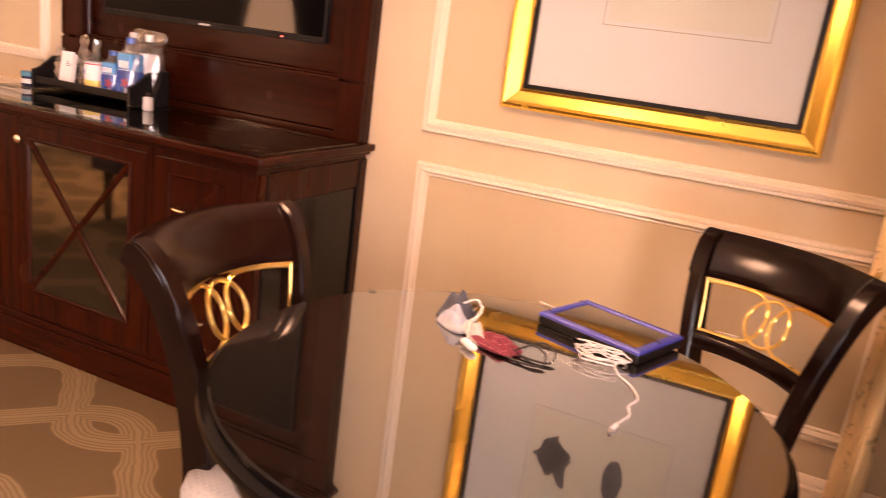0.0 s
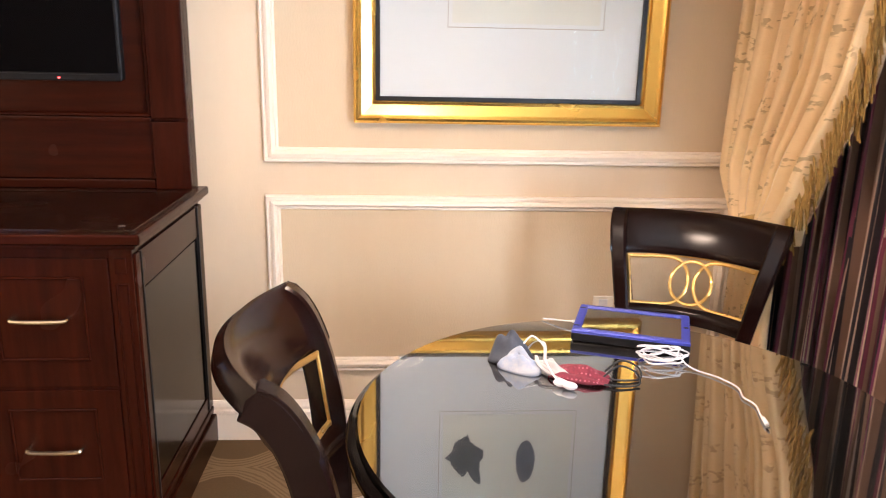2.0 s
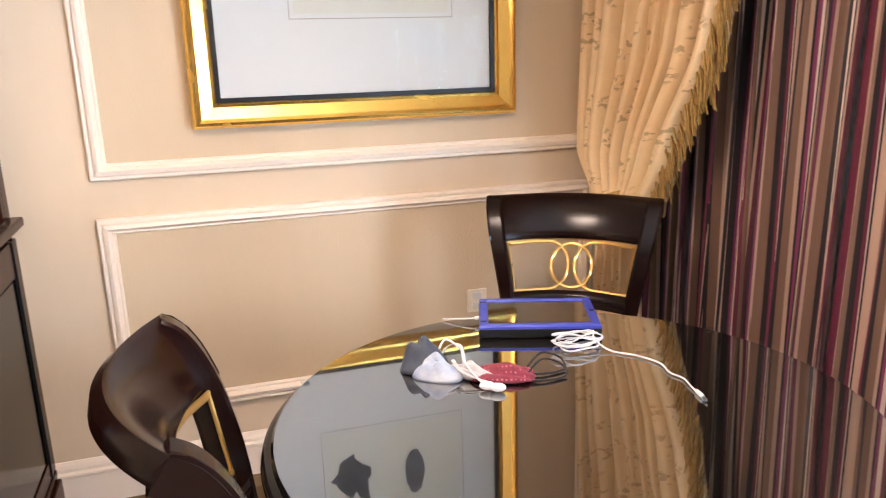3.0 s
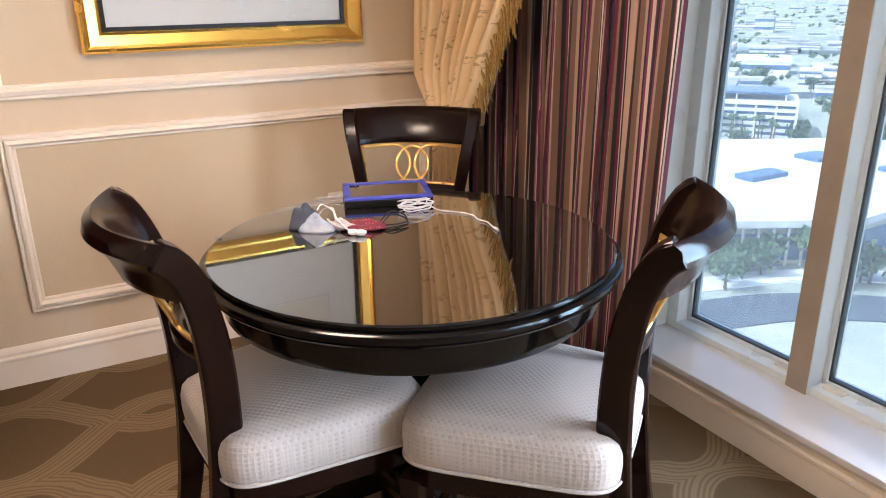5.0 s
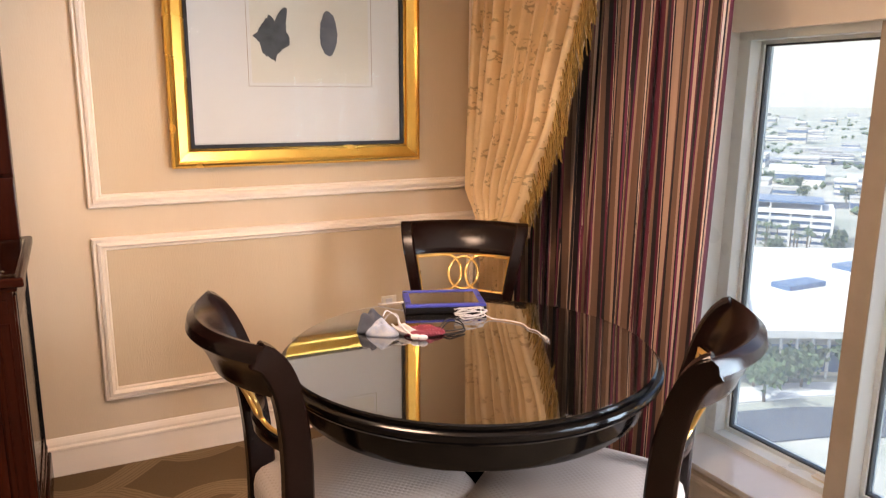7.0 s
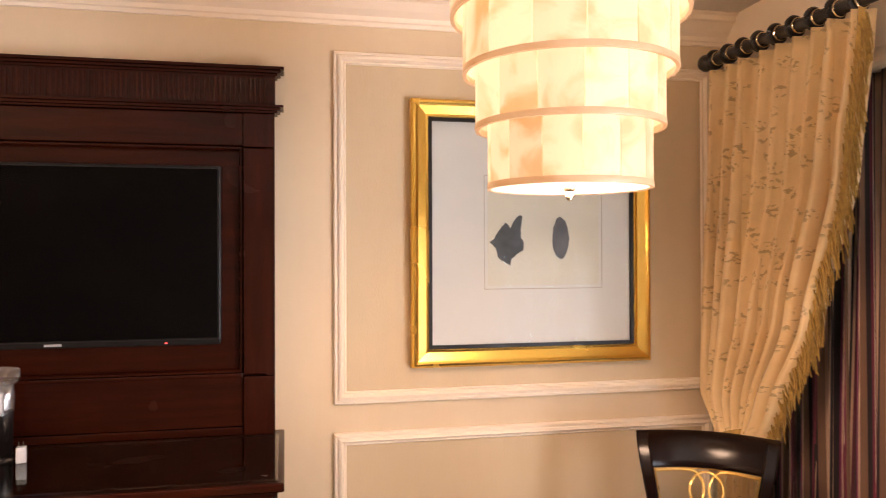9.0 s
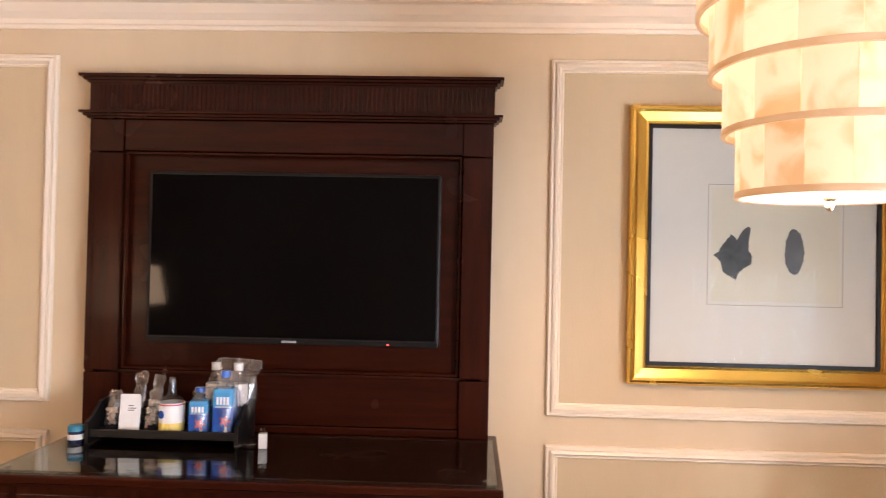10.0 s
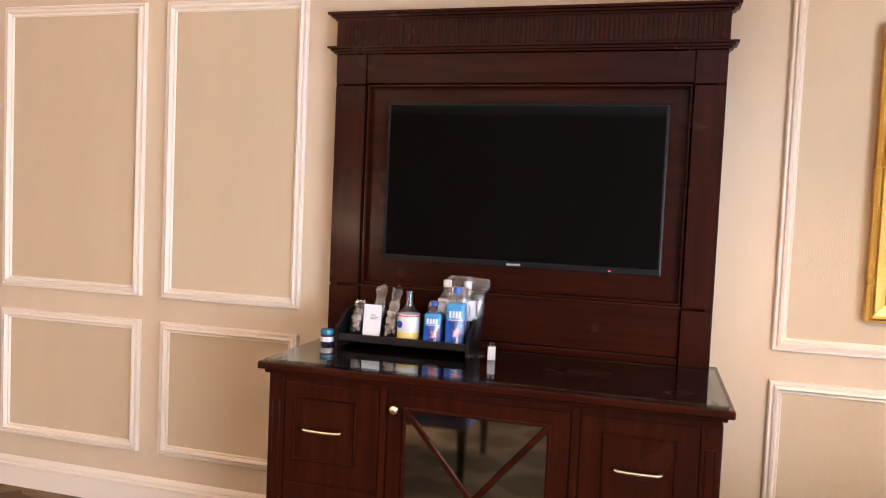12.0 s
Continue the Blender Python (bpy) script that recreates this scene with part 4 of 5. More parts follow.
for i in range(4):
    a = math.pi / 4 + math.pi / 2 * i + 0.35
    d = Vector((math.cos(a), math.sin(a), 0))
    n = Vector((-d.y, d.x, 0))
    rows = []
    for t, z, h in ((0.05, 0.17, 0.10), (0.14, 0.13, 0.09), (0.24, 0.075, 0.065), (0.32, 0.04, 0.05), (0.37, 0.03, 0.06)):
        p = d * t
        rows.append([p + n * 0.028 + Vector((0, 0, z + h / 2)), p - n * 0.028 + Vector((0, 0, z + h / 2)), p - n * 0.028 + Vector((0, 0, max(0, z - h / 2))), p + n * 0.028 + Vector((0, 0, max(0, z - h / 2)))])
    part("foot", loft(rows), LACQUER, tbl)


# ---- chairs ----
def chair(m):
    ch = thing("dining_chair", "espresso wooden chair, gilt ring back, ivory seat", "chair", m, "chairs round the table")
    # Seat: domed cushion with rounded corners.
    nx, ny = 16, 16
    bm = bmesh.new()

    def outline(t, k):
        c, s = math.cos(t), math.sin(t)
        e = 0.30
        x = math.copysign(abs(c) ** e, c)
        y = math.copysign(abs(s) ** e, s)
        y0 = y * 0.225
        w = 0.205 + 0.048 * (y0 + 0.225) / 0.45
        return Vector((x * w * k, y0 * k + 0.012 * (1 - x * x) * (1 if y0 > 0 else -0.3), 0))
    rows = []
    for k, z in ((0.97, 0.392), (1.0, 0.400), (1.012, 0.430), (1.01, 0.460), (0.98, 0.482), (0.92, 0.494), (0.78, 0.503), (0.5, 0.510), (0.25, 0.513), (0.05, 0.514)):
        rows.append([outline(2 * math.pi * i / 64, k) + Vector((0, 0, z)) for i in range(64)])
    loft(rows, bm)
    seat = part("seat", bm, SEAT, ch, "ivory dotted fabric cushion", True)
    part("welt", tube([outline(2 * math.pi * i / 64, 1.0) + Vector((0, 0, 0.394)) for i in range(64)], 0.0045, 6, closed=True), SEAT, seat, "", True)
    # Seat rail.
    rows = [[outline(2 * math.pi * i / 64, k) + Vector((0, 0, z)) for i in range(64)] for k, z in ((0.95, 0.335), (0.955, 0.391))]
    part("seat_rail", loft(rows), CHAIRWOOD, ch, "", True)
    # Front legs.
    for sx in (-1, 1):
        rows = []
        for z, w, dy in ((0.36, 0.022, 0), (0.2, 0.018, 0.004), (0.0, 0.013, 0.012)):
            cx, cy = sx * 0.228, 0.19 + dy
            rows.append([(cx - w, cy - w, z), (cx + w, cy - w, z), (cx + w, cy + w, z), (cx - w, cy + w, z)])
        part("front_leg", loft(rows), CHAIRWOOD, ch)
    # Rear stiles, one deep sweep from the floor to the rolled-back end.
    STILE = [(-0.290, 0.0, 0.019), (-0.240, 0.18, 0.024), (-0.212, 0.36, 0.031), (-0.203, 0.48, 0.033), (-0.205, 0.60, 0.032), (-0.214, 0.70, 0.031), (-0.230, 0.785, 0.029), (-0.251, 0.848, 0.028), (-0.275, 0.888, 0.028), (-0.299, 0.906, 0.027)]

    def spread(z):
        return 0.130 + 0.084 * max(0.0, (z - 0.40) / 0.5) ** 1.4
    path = smooth_path([(q, y, z) for y, z, q in STILE], 4)
    back = []
    for i, p in enumerate(path):
        a, b = path[max(0, i - 1)], path[min(len(path) - 1, i + 1)]
        d = Vector((0, b.y - a.y, b.z - a.z)).normalized()
        back.append((Vector((0, p.y, p.z)), d, Vector((0, d.z, -d.y)), p.x))
    for sx in (-1, 1):
        rows = []
        for c, d, n, th in back:
            f = min(1.0, max(0.0, (c.z - 0.44) / 0.45))
            w = 0.0175 + 0.0045 * f
            o = c + Vector((sx * spread(c.z), 0, 0))
            X = Vector((w, 0, 0))
            rows.append([o - X + n * (th - 0.005), o - X * 0.72 + n * th, o + X * 0.72 + n * th, o + X + n * (th - 0.005), o + X - n * (th - 0.005), o + X * 0.72 - n * th, o - X * 0.72 - n * th, o - X - n * (th - 0.005)])
        c, d, n, th = back[-1]
        for k, e in ((0.94, 0.001), (0.80, 0.002)):
            mid = sum((Vector(v) for v in rows[len(back) - 1]), Vector()) / 8
            rows.append([mid + (Vector(v) - mid) * k + d * e for v in rows[len(back) - 1]])
        part("stile", loft(rows), CHAIRWOOD, ch, "", True)

    def at(z):
        for (c, d, n, th), (c2, d2, n2, th2) in zip(back, back[1:]):
            if c.z <= z <= c2.z:
                w = (z - c.z) / (c2.z - c.z)
                return c.lerp(c2, w), n.lerp(n2, w).normalized(), th + (th2 - th) * w
        return back[-1][0], back[-1][2], back[-1][3]

    def rail(zs, thick, bow, reach, name, label=""):
        rows = []
        for i in range(29):
            u = -1 + 2 * i / 28
            front, rear = [], []
            for k, z in enumerate(zs):
                c, n, th = at(z)
                x = u * (spread(z) + reach)
                o = c + Vector((x, -bow * (1 - u * u), 0))
                ins = 0.004 if k in (0, len(zs) - 1) else 0.0
                front.append(o + n * (th + (0.0015 if reach > 0 else -0.002) - ins))
                rear.append(o + n * (th - thick + ins))
            c, n, th = at(zs[-1])
            tip = (front[-1] + rear[-1]) / 2 + Vector((0, -n.z, n.y)) * 0.007
            rows.append(front + [tip] + rear[::-1])
        return part(name, loft(rows), CHAIRWOOD, ch, label, True)
    rail((0.806, 0.812, 0.828, 0.846, 0.864, 0.882, 0.898, 0.9055), 0.046, 0.074, 0.0215, "top_rail", "curved glossy rolled-back top rail")
    rail((0.634, 0.639, 0.652, 0.666, 0.671), 0.028, 0.042, -0.012, "lower_rail")

    # Gilt fretwork: a round hoop crossed by two looped side bands.
    def fp(x, z):
        c, n, th = at(z)
        f = (z - 0.671) / 0.137
        return c + n * (th - 0.016) + Vector((x, -(0.042 + 0.034 * f) * (1 - (x / 0.18) ** 2), 0))
    ZC, HOOP = 0.7395, 0.055
    fret = part("fretwork", tube([fp(-0.172, 0.806), fp(-0.09, 0.806), fp(0.0, 0.806), fp(0.09, 0.806), fp(0.172, 0.806)], 0.0035, 6), GILT, ch, "gilt hoop and looped band fretwork")
    part("hoop", tube([fp(HOOP * math.cos(t), ZC + HOOP * math.sin(t)) for t in [2 * math.pi * k / 40 for k in range(40)]], 0.0052, 8, closed=True), GILT, fret, "", True)
    for sx in (-1, 1):
        loop = [(0.165, 0.0615), (0.12, 0.0615), (0.085, 0.061)] + [(0.064 - 0.056 * math.sin(t), 0.060 * math.cos(t)) for t in [math.pi * k / 14 for k in range(15)]] + [(0.085, -0.061), (0.12, -0.0615), (0.148, -0.0615)]
        part("loop_band", tube(smooth_path([fp(sx * x, ZC + z) for x, z in loop], 2), 0.0052, 8), GILT, fret, "", True)
        part("side_bar", tube([fp(sx * 0.147, 0.672), fp(sx * 0.157, 0.74), fp(sx * 0.170, 0.806)], 0.0038, 6), GILT, fret)
    # Stretchers.
    part("stretcher", box(-0.012, 0.012, -0.245, 0.19, 0.17, 0.195, 0.003), CHAIRWOOD, ch)
    part("stretcher", box(-0.225, 0.225, 0.18, 0.20, 0.16, 0.185, 0.003), CHAIRWOOD, ch)
    return ch


def heading(cx, cy, fx, fy):
    return pose(cx, cy, 0, 0, 0, math.degrees(math.atan2(-fx, fy)))


c0 = chair(heading(0.350, 2.050, -0.53, -0.85))
copy_thing(c0, heading(-0.222, 1.475, 0.998, 0.06))
copy_thing(c0, heading(0.222, 1.176, -0.63, 0.775))


# ---- on the cabinet ----
TOPZ = CTOP + 0.0187
tray = thing("snack_tray", "black leatherette tray with raised sides", "tray")
RX0, RX1, RY0, RY1 = -2.340, -1.812, 2.47, 2.66
part("tray_floor", box(RX0 + 0.012, RX1 - 0.012, RY0 + 0.01, RY1 - 0.01, TOPZ + 0.024, TOPZ + 0.034), TRAYM, tray)
part("front_lip", box(RX0 + 0.012, RX1 - 0.012, RY0, RY0 + 0.010, TOPZ + 0.020, TOPZ + 0.048, 0.003), TRAYM, tray)
part("tray_back", box(RX0 + 0.012, RX1 - 0.012, RY1 - 0.010, RY1, TOPZ + 0.0, TOPZ + 0.115, 0.003), TRAYM, tray)
for x in (RX0, RX1 - 0.012):
    rows = [[(xx, y, z) for y, z in ((RY0 - 0.006, TOPZ), (RY0 - 0.006, TOPZ + 0.072), (RY0 + 0.03, TOPZ + 0.085), (RY0 + 0.09, TOPZ + 0.128), (RY1, TOPZ + 0.135), (RY1, TOPZ))] for xx in (x, x + 0.012)]
    part("tray_side", loft(rows), TRAYM, tray)
SHELF = TOPZ + 0.0345


def cello_bag(x, y, w, d, h, top_w, m, seed, z0=SHELF, twist=0.0, label=""):
    """A crumpled clear bag with a fanned open top."""
    rng = random.Random(seed)
    rows = []
    for k, (f, ww, dd) in enumerate(((0.0, 0.9, 1.0), (0.15, 1.0, 1.0), (0.45, 0.98, 0.95), (0.66, 0.82, 0.6), (0.76, 0.66, 0.3), (0.9, 0.5 * (1 + top_w), 0.22), (1.0, top_w, 0.12))):
        rows.append([(x + 0.5 * w * ww * math.cos(t) * (1 + rng.uniform(-0.10, 0.10)) + twist * f * h, y + 0.5 * d * dd * math.sin(t) * (1 + rng.uniform(-0.12, 0.12)), z0 + h * f + (rng.uniform(-0.008, 0.008) if k > 4 else 0)) for t in [2 * math.pi * i / 18 for i in range(18)]])
    return loft(rows)


def snack_bag(x, y, h, seed, w=0.045):
    sb = thing("snack_bag", "small clear bag of brown snacks", "snack bag", pose(x, y, SHELF), "snacks in the tray")
    part("bag", cello_bag(0, 0, w, 0.035, h, 0.75, CELLO, seed, 0.0, 0.12), CELLO, sb, "crinkled clear plastic", False)
    rng = random.Random(seed + 50)
    bm = bmesh.new()
    for i in range(26):
        bmesh.ops.create_icosphere(bm, subdivisions=1, radius=rng.uniform(0.005, 0.009), matrix=Matrix.Translation((rng.uniform(-0.3, 0.3) * w, rng.uniform(-0.009, 0.009), 0.009 + rng.random() * h * 0.45)))
    c = part("contents", bm, SNACK, sb, "brown and white snack pieces")
    c["kind"] = "stuff"
    return sb


snack_bag(-2.287, 2.545, 0.135, 1, 0.052)
snack_bag(-2.150, 2.55, 0.135, 2, 0.05)
snack_bag(-2.225, 2.60, 0.190, 3, 0.055)
snack_bag(-2.165, 2.61, 0.180, 4, 0.05)

card = thing("menu_card", "white folded card with small dark print", "card", pose(-2.214, 2.515, SHELF, -9, 0, 4))
part("sheet", box(-0.033, 0.033, 0.0, 0.002, 0, 0.125), CARD, card)
part("sheet_back", box(-0.033, 0.033, 0.014, 0.016, 0, 0.118), CARD, card)
for k, (z, w) in enumerate(((0.084, 0.018), (0.076, 0.028), (0.069, 0.022))):
    part("print_line", box(-0.004, -0.004 + w, -0.0008, 0.0002, z, z + 0.0025), BLACKP, card)


def bottle(name, label, x, y, profile, material, bands, cap, m_cap):
    b = thing(name, label, "bottle", pose(x, y, SHELF), "bottles in the tray")
    part("body", lathe(profile, 28), material, b, "", True)
    for r, z0, z1, mm, lb in bands:
        part("label_band", lathe([(r, z0), (r + 0.0008, z0), (r + 0.0008, z1), (r, z1)], 28, close=False), mm, b, lb, True)
    r, z0, z1 = cap
    part("cap", lathe([(0.001, z1), (r, z1), (r, z0), (0.001, z0)], 20), m_cap, b, "", False)
    return b


b1 = bottle("jam_bottle", "clear bottle with white and yellow label", -2.070, 2.54, [(0.001, 0), (0.042, 0), (0.042, 0.09), (0.036, 0.11), (0.016, 0.13), (0.012, 0.175), (0.001, 0.175)], CLEARP, ((0.0424, 0.03, 0.100, CARD, "white paper label"), (0.0427, 0.004, 0.032, YELLOW, "yellow lower label")), (0.0125, 0.166, 0.186), CLEARP)
part("red_rule", lathe([(0.0428, 0.092), (0.0436, 0.092), (0.0436, 0.096), (0.0428, 0.096)], 28, close=False), RED, b1, "thin red line")
spot = lathe([(0.001, 0), (0.014, 0), (0.014, 0.002), (0.001, 0.002)], 20)
bmesh.ops.transform(spot, matrix=pose(-0.022, -0.0385, 0.062, 90, 0, -30), verts=spot.verts)
part("blue_spot", spot, BLUE, b1, "round blue mark")
for x, hh, lab in ((-1.967, 0.155, "small blue water bottle in clear bag"), (-1.880, 0.215, "tall blue water bottle with red flower mark")):
    w = 0.033 if hh < 0.2 else 0.036
    b = thing("water_bottle", lab, "bottle", pose(x, 2.53, SHELF, 0, 0, 5), "bottles in the tray")
    part("body", box(-w, w, -w, w, 0, hh * 0.44, 0.008), BLUE, b, "deep blue wrapped square body")
    part("upper_body", box(-w * 0.985, w * 0.985, -w * 0.985, w * 0.985, hh * 0.40, hh * 0.73, 0.012), AQUA, b, "light blue upper body")
    rows = []
    for z, r in ((hh * 0.715, w * 0.95), (hh * 0.80, w * 0.75), (hh * 0.87, 0.014), (hh * 0.90, 0.013)):
        rows.append([(r * math.cos(t), r * math.sin(t), z) for t in [math.pi / 4 + 2 * math.pi * i / 16 for i in range(16)]])
    part("shoulder", loft(rows), CLEARP, b, "clear shoulder", True)
    part("cap", lathe([(0.001, hh * 0.895), (0.016, hh * 0.895), (0.016, hh), (0.001, hh)], 20), BLUE, b)
    rng = random.Random(4)
    fl_pts = [(0.010 * (1 + 0.45 * math.cos(5 * t)) * math.cos(t), 0.010 * (1 + 0.45 * math.cos(5 * t)) * math.sin(t)) for t in [2 * math.pi * i / 30 for i in range(30)]]
    part("flower_mark", blot(0.008, hh * 0.22, [(a * 1.4, c * 1.4) for a, c in fl_pts], -w - 0.0022), RED, b, "red flower mark")
    part("pale_mark", blot(0.012, hh * 0.10, [(-0.006, -0.014), (0.006, -0.014), (0.003, 0.010), (-0.003, 0.010)], -w - 0.002), CARD, b)
    for k in range(4):
        part("print_bar", box(-0.021 + 0.0115 * k, -0.014 + 0.0115 * k, -w - 0.0015, -w + 0.001, hh * 0.48, hh * 0.60), CARD, b, "pale printed bar")
    part("print_rule", box(-0.024, 0.024, -w - 0.0015, -w + 0.001, hh * 0.44, hh * 0.448), CARD, b)
    part("bag", cello_bag(0.004, 0, 2.6 * w, 2.5 * w, hh * 0.98, 0.8, CELLO, 21, 0.0, 0.05), CELLO, b, "crinkled clear bag")
for x, s in ((-1.938, 31), (-1.858, 32)):
    b = bottle("small_bottle", "clear bottle with white cap in plastic bag", x, 2.60, [(0.001, 0), (0.031, 0), (0.033, 0.05), (0.030, 0.12), (0.033, 0.16), (0.014, 0.205), (0.013, 0.215), (0.001, 0.215)], CLEARP, ((0.0335, 0.085, 0.160, CARD, "white wrap label"),), (0.016, 0.206, 0.232), WHITEP)
    part("bag", cello_bag(0.01, 0, 0.085, 0.075, 0.245, 1.0, CELLO, s, 0.0, 0.14), CELLO, b, "open clear bag fanning out")

jar = thing("small_jar", "small navy jar with teal lid", "jar", pose(-2.375, 2.475, TOPZ))
part("body", lathe([(0.001, 0), (0.023, 0), (0.025, 0.004), (0.025, 0.036), (0.022, 0.040), (0.001, 0.040)], 28), NAVY, jar, "", True)
part("label_band", lathe([(0.0252, 0.012), (0.0258, 0.012), (0.0258, 0.030), (0.0252, 0.030)], 28, close=False), CARD, jar)
part("lid", lathe([(0.001, 0.040), (0.026, 0.040), (0.026, 0.056), (0.023, 0.059), (0.001, 0.059)], 28), TEAL, jar, "ribbed teal lid", True)
chg = thing("charger", "white plug charger standing on the glass", "charger", pose(-1.730, 2.475, TOPZ, 0, 0, 12))
part("body", box(-0.014, 0.014, -0.014, 0.014, 0, 0.050, 0.004), WHITEP, chg)
for x in (-0.0065, 0.0065):
    part("prong", box(x - 0.001, x + 0.001, -0.003, 0.003, 0.049, 0.066), CHROME, chg, "metal prong")
wrap = thing("plastic_wrapper", "crumpled bit of clear plastic wrapper", "wrapper", pose(-1.79, 2.48, TOPZ))
rng = random.Random(8)
bm = bmesh.new()
gv = [[bm.verts.new((-0.035 + 0.07 * i / 5, -0.02 + 0.04 * j / 4, 0.002 + rng.random() * 0.010)) for j in range(5)] for i in range(6)]
for i in range(5):
    for j in range(4):
        bm.faces.new((gv[i][j], gv[i + 1][j], gv[i + 1][j + 1], gv[i][j + 1]))
w = part("film", bm, CELLO, wrap)
sol = w.modifiers.new("thickness", "SOLIDIFY")
sol.thickness = 0.0012

# ---- on the table ----
TZ = 0.7655
pad = thing("tablet", "tablet in thick blue and black case", "tablet", pose(0.188, 1.836, TZ, 0, 0, -20))
part("case_base", box(-0.120, 0.120, -0.088, 0.088, 0.0, 0.022, 0.008, seg=3), BLACKP, pad, "black rubber base")
part("case_rim", frame_profile(-0.119, 0.119, -0.087, 0.087, [(0, 0), (0, 0.005), (0.004, 0.008), (0.015, 0.008), (0.018, 0.005), (0.018, 0)], 0), BLUEP, pad, "raised blue rim")
rim = pad.children[-1]
rim.data.transform(Matrix.Translation((0, 0, 0.019)) @ Matrix.Rotation(radians(-90), 4, "X") @ Matrix.Scale(1, 4, (0, 1, 0)))
part("screen", box(-0.104, 0.104, -0.072, 0.072, 0.020, 0.0238), PADGLASS, pad, "dark glossy screen")
for y in (-0.060, 0.060):
    part("corner_notch", box(-0.117, -0.105, y - 0.003, y + 0.003, 0.0262, 0.0276), BLACKP, pad, "dark notch in the rim")
part("button", lathe([(0.001, 0.0265), (0.005, 0.0265), (0.005, 0.0278), (0.001, 0.0278)], 16, 0.111, 0.0), BLACKP, pad)

cab1 = thing("charging_cable", "white charging cable plugged into the tablet", "cable")
pts = smooth_path([(0.080, 1.880, TZ + 0.012), (0.055, 1.890, TZ + 0.010), (0.030, 1.910, TZ + 0.006), (0.012, 1.925, TZ + 0.003)], 8)
part("cord", tube(pts, 0.0017, 8), WHITEP, cab1, "", True)
part("plug", box(0.068, 0.084, 1.876, 1.884, TZ + 0.009, TZ + 0.015, 0.002), WHITEP, cab1)

cab2 = thing("coiled_cable", "coiled white cable with a loose metal-tipped end", "cable")
rng = random.Random(5)
coil = []
for i in range(72):
    t = 2 * math.pi * i / 12
    coil.append((0.205 + 0.043 * math.cos(t) * (1 + 0.25 * math.sin(i * 0.9)) + rng.uniform(-0.004, 0.004), 1.692 + 0.027 * math.sin(t) * (1 + 0.3 * math.cos(i * 0.7)) + rng.uniform(-0.004, 0.004), TZ + 0.004 + 0.030 * i / 72 * (0.7 + 0.3 * math.sin(t * 1.3))))
coil += [(0.236, 1.665, TZ + 0.012), (0.250, 1.640, TZ + 0.003), (0.280, 1.605, TZ + 0.003), (0.300, 1.560, TZ + 0.003), (0.292, 1.520, TZ + 0.003), (0.300, 1.490, TZ + 0.003), (0.292, 1.455, TZ + 0.003), (0.288, 1.432, TZ + 0.003)]
part("cord", tube(smooth_path(coil, 4), 0.0016, 6), WHITEP, cab2, "", True)
part("tip_sleeve", tube([(0.290, 1.440, TZ + 0.0035), (0.286, 1.418, TZ + 0.0035)], 0.0036, 10), WHITEP, cab2, "", True)
part("metal_tip", tube([(0.286, 1.418, TZ + 0.0035), (0.284, 1.406, TZ + 0.0035)], 0.0022, 8), CHROME, cab2, "small metal plug")


def mask(name, label, cx, cy, w, d, h, rot, material, seed, lean=0.0, pleats=0, point=0.0, z=TZ):
    """A cupped cloth face mask lying open side down: a domed shell with a rolled hem."""
    ob = thing(name, label, "face mask", pose(cx, cy, z, lean, 0, rot), "things on the table")
    nr, na = 12, 40
    rows = []
    for i in range(nr + 1):
        q = 1.0 - i / nr * 0.985
        ring = []
        for k in range(na):
            t = 2 * math.pi * k / na
            c, sn = math.cos(t), math.sin(t)
            e = 0.72
            x = math.copysign(abs(c) ** e, c) * (1 + point * max(0.0, c) ** 3)
            y = math.copysign(abs(sn) ** e, sn) * (1 - 0.22 * point * max(0.0, c))
            wave = 1 + 0.07 * noise.noise((c * 1.6 + seed, sn * 1.6, seed * 0.7))
            zz = h * (1 - q ** 2.4) * (1 + 0.5 * noise.noise((x * q * 2.2 + seed, y * q * 2.2, 0.4))) * (1 - 0.28 * abs(math.sin(2.6 * x * q + 1.2 * y * q + seed)))
            if pleats:
                zz += 0.0030 * math.sin(math.pi * pleats * (y * q + 1)) * (0.3 + 0.7 * q)
            ring.append((0.5 * w * x * q * wave, 0.5 * d * y * q * wave, max(0.0015, zz + 0.002)))
        rows.append(ring)
    c = part("cloth", loft(rows, caps=False), material, ob, "", True)
    sol = c.modifiers.new("thickness", "SOLIDIFY")
    sol.thickness, sol.offset = 0.0025, 1.0
    part("hem", tube([Vector(p) + Vector((0, 0, 0.0012)) for p in rows[0]], 0.0018, 6, closed=True), material, ob, "", True)
    return ob


def strap(name, pts, width, material, parent, label=""):
    """A narrow flat band along a path."""
    pts = smooth_path(pts, 8)
    rows = []
    for i, p in enumerate(pts):
        d = (pts[min(i + 1, len(pts) - 1)] - pts[max(i - 1, 0)]).normalized()
        n = d.cross(Vector((0, 0, 1))).normalized() * width / 2
        up = Vector((0, 0, 0.0011))
        rows.append([p + n, p + up, p - n, p - up])
    return part(name, loft(rows), material, parent, label, True)


mask("face_mask", "slate grey cloth face mask, cupped and standing", -0.094, 1.698, 0.080, 0.074, 0.050, 35, MASKGREY, 3, -8)
m2 = mask("face_mask", "pale blue and white cupped face mask", -0.084, 1.656, 0.082, 0.050, 0.034, -38, MASKBLUE, 6, 6, point=0.18)
strap("strap", [(-0.01, 0.035, 0.012), (0.005, 0.052, 0.034), (0.03, 0.045, 0.040), (0.048, 0.012, 0.018)], 0.006, MASKWHITE, m2, "white elastic strap")
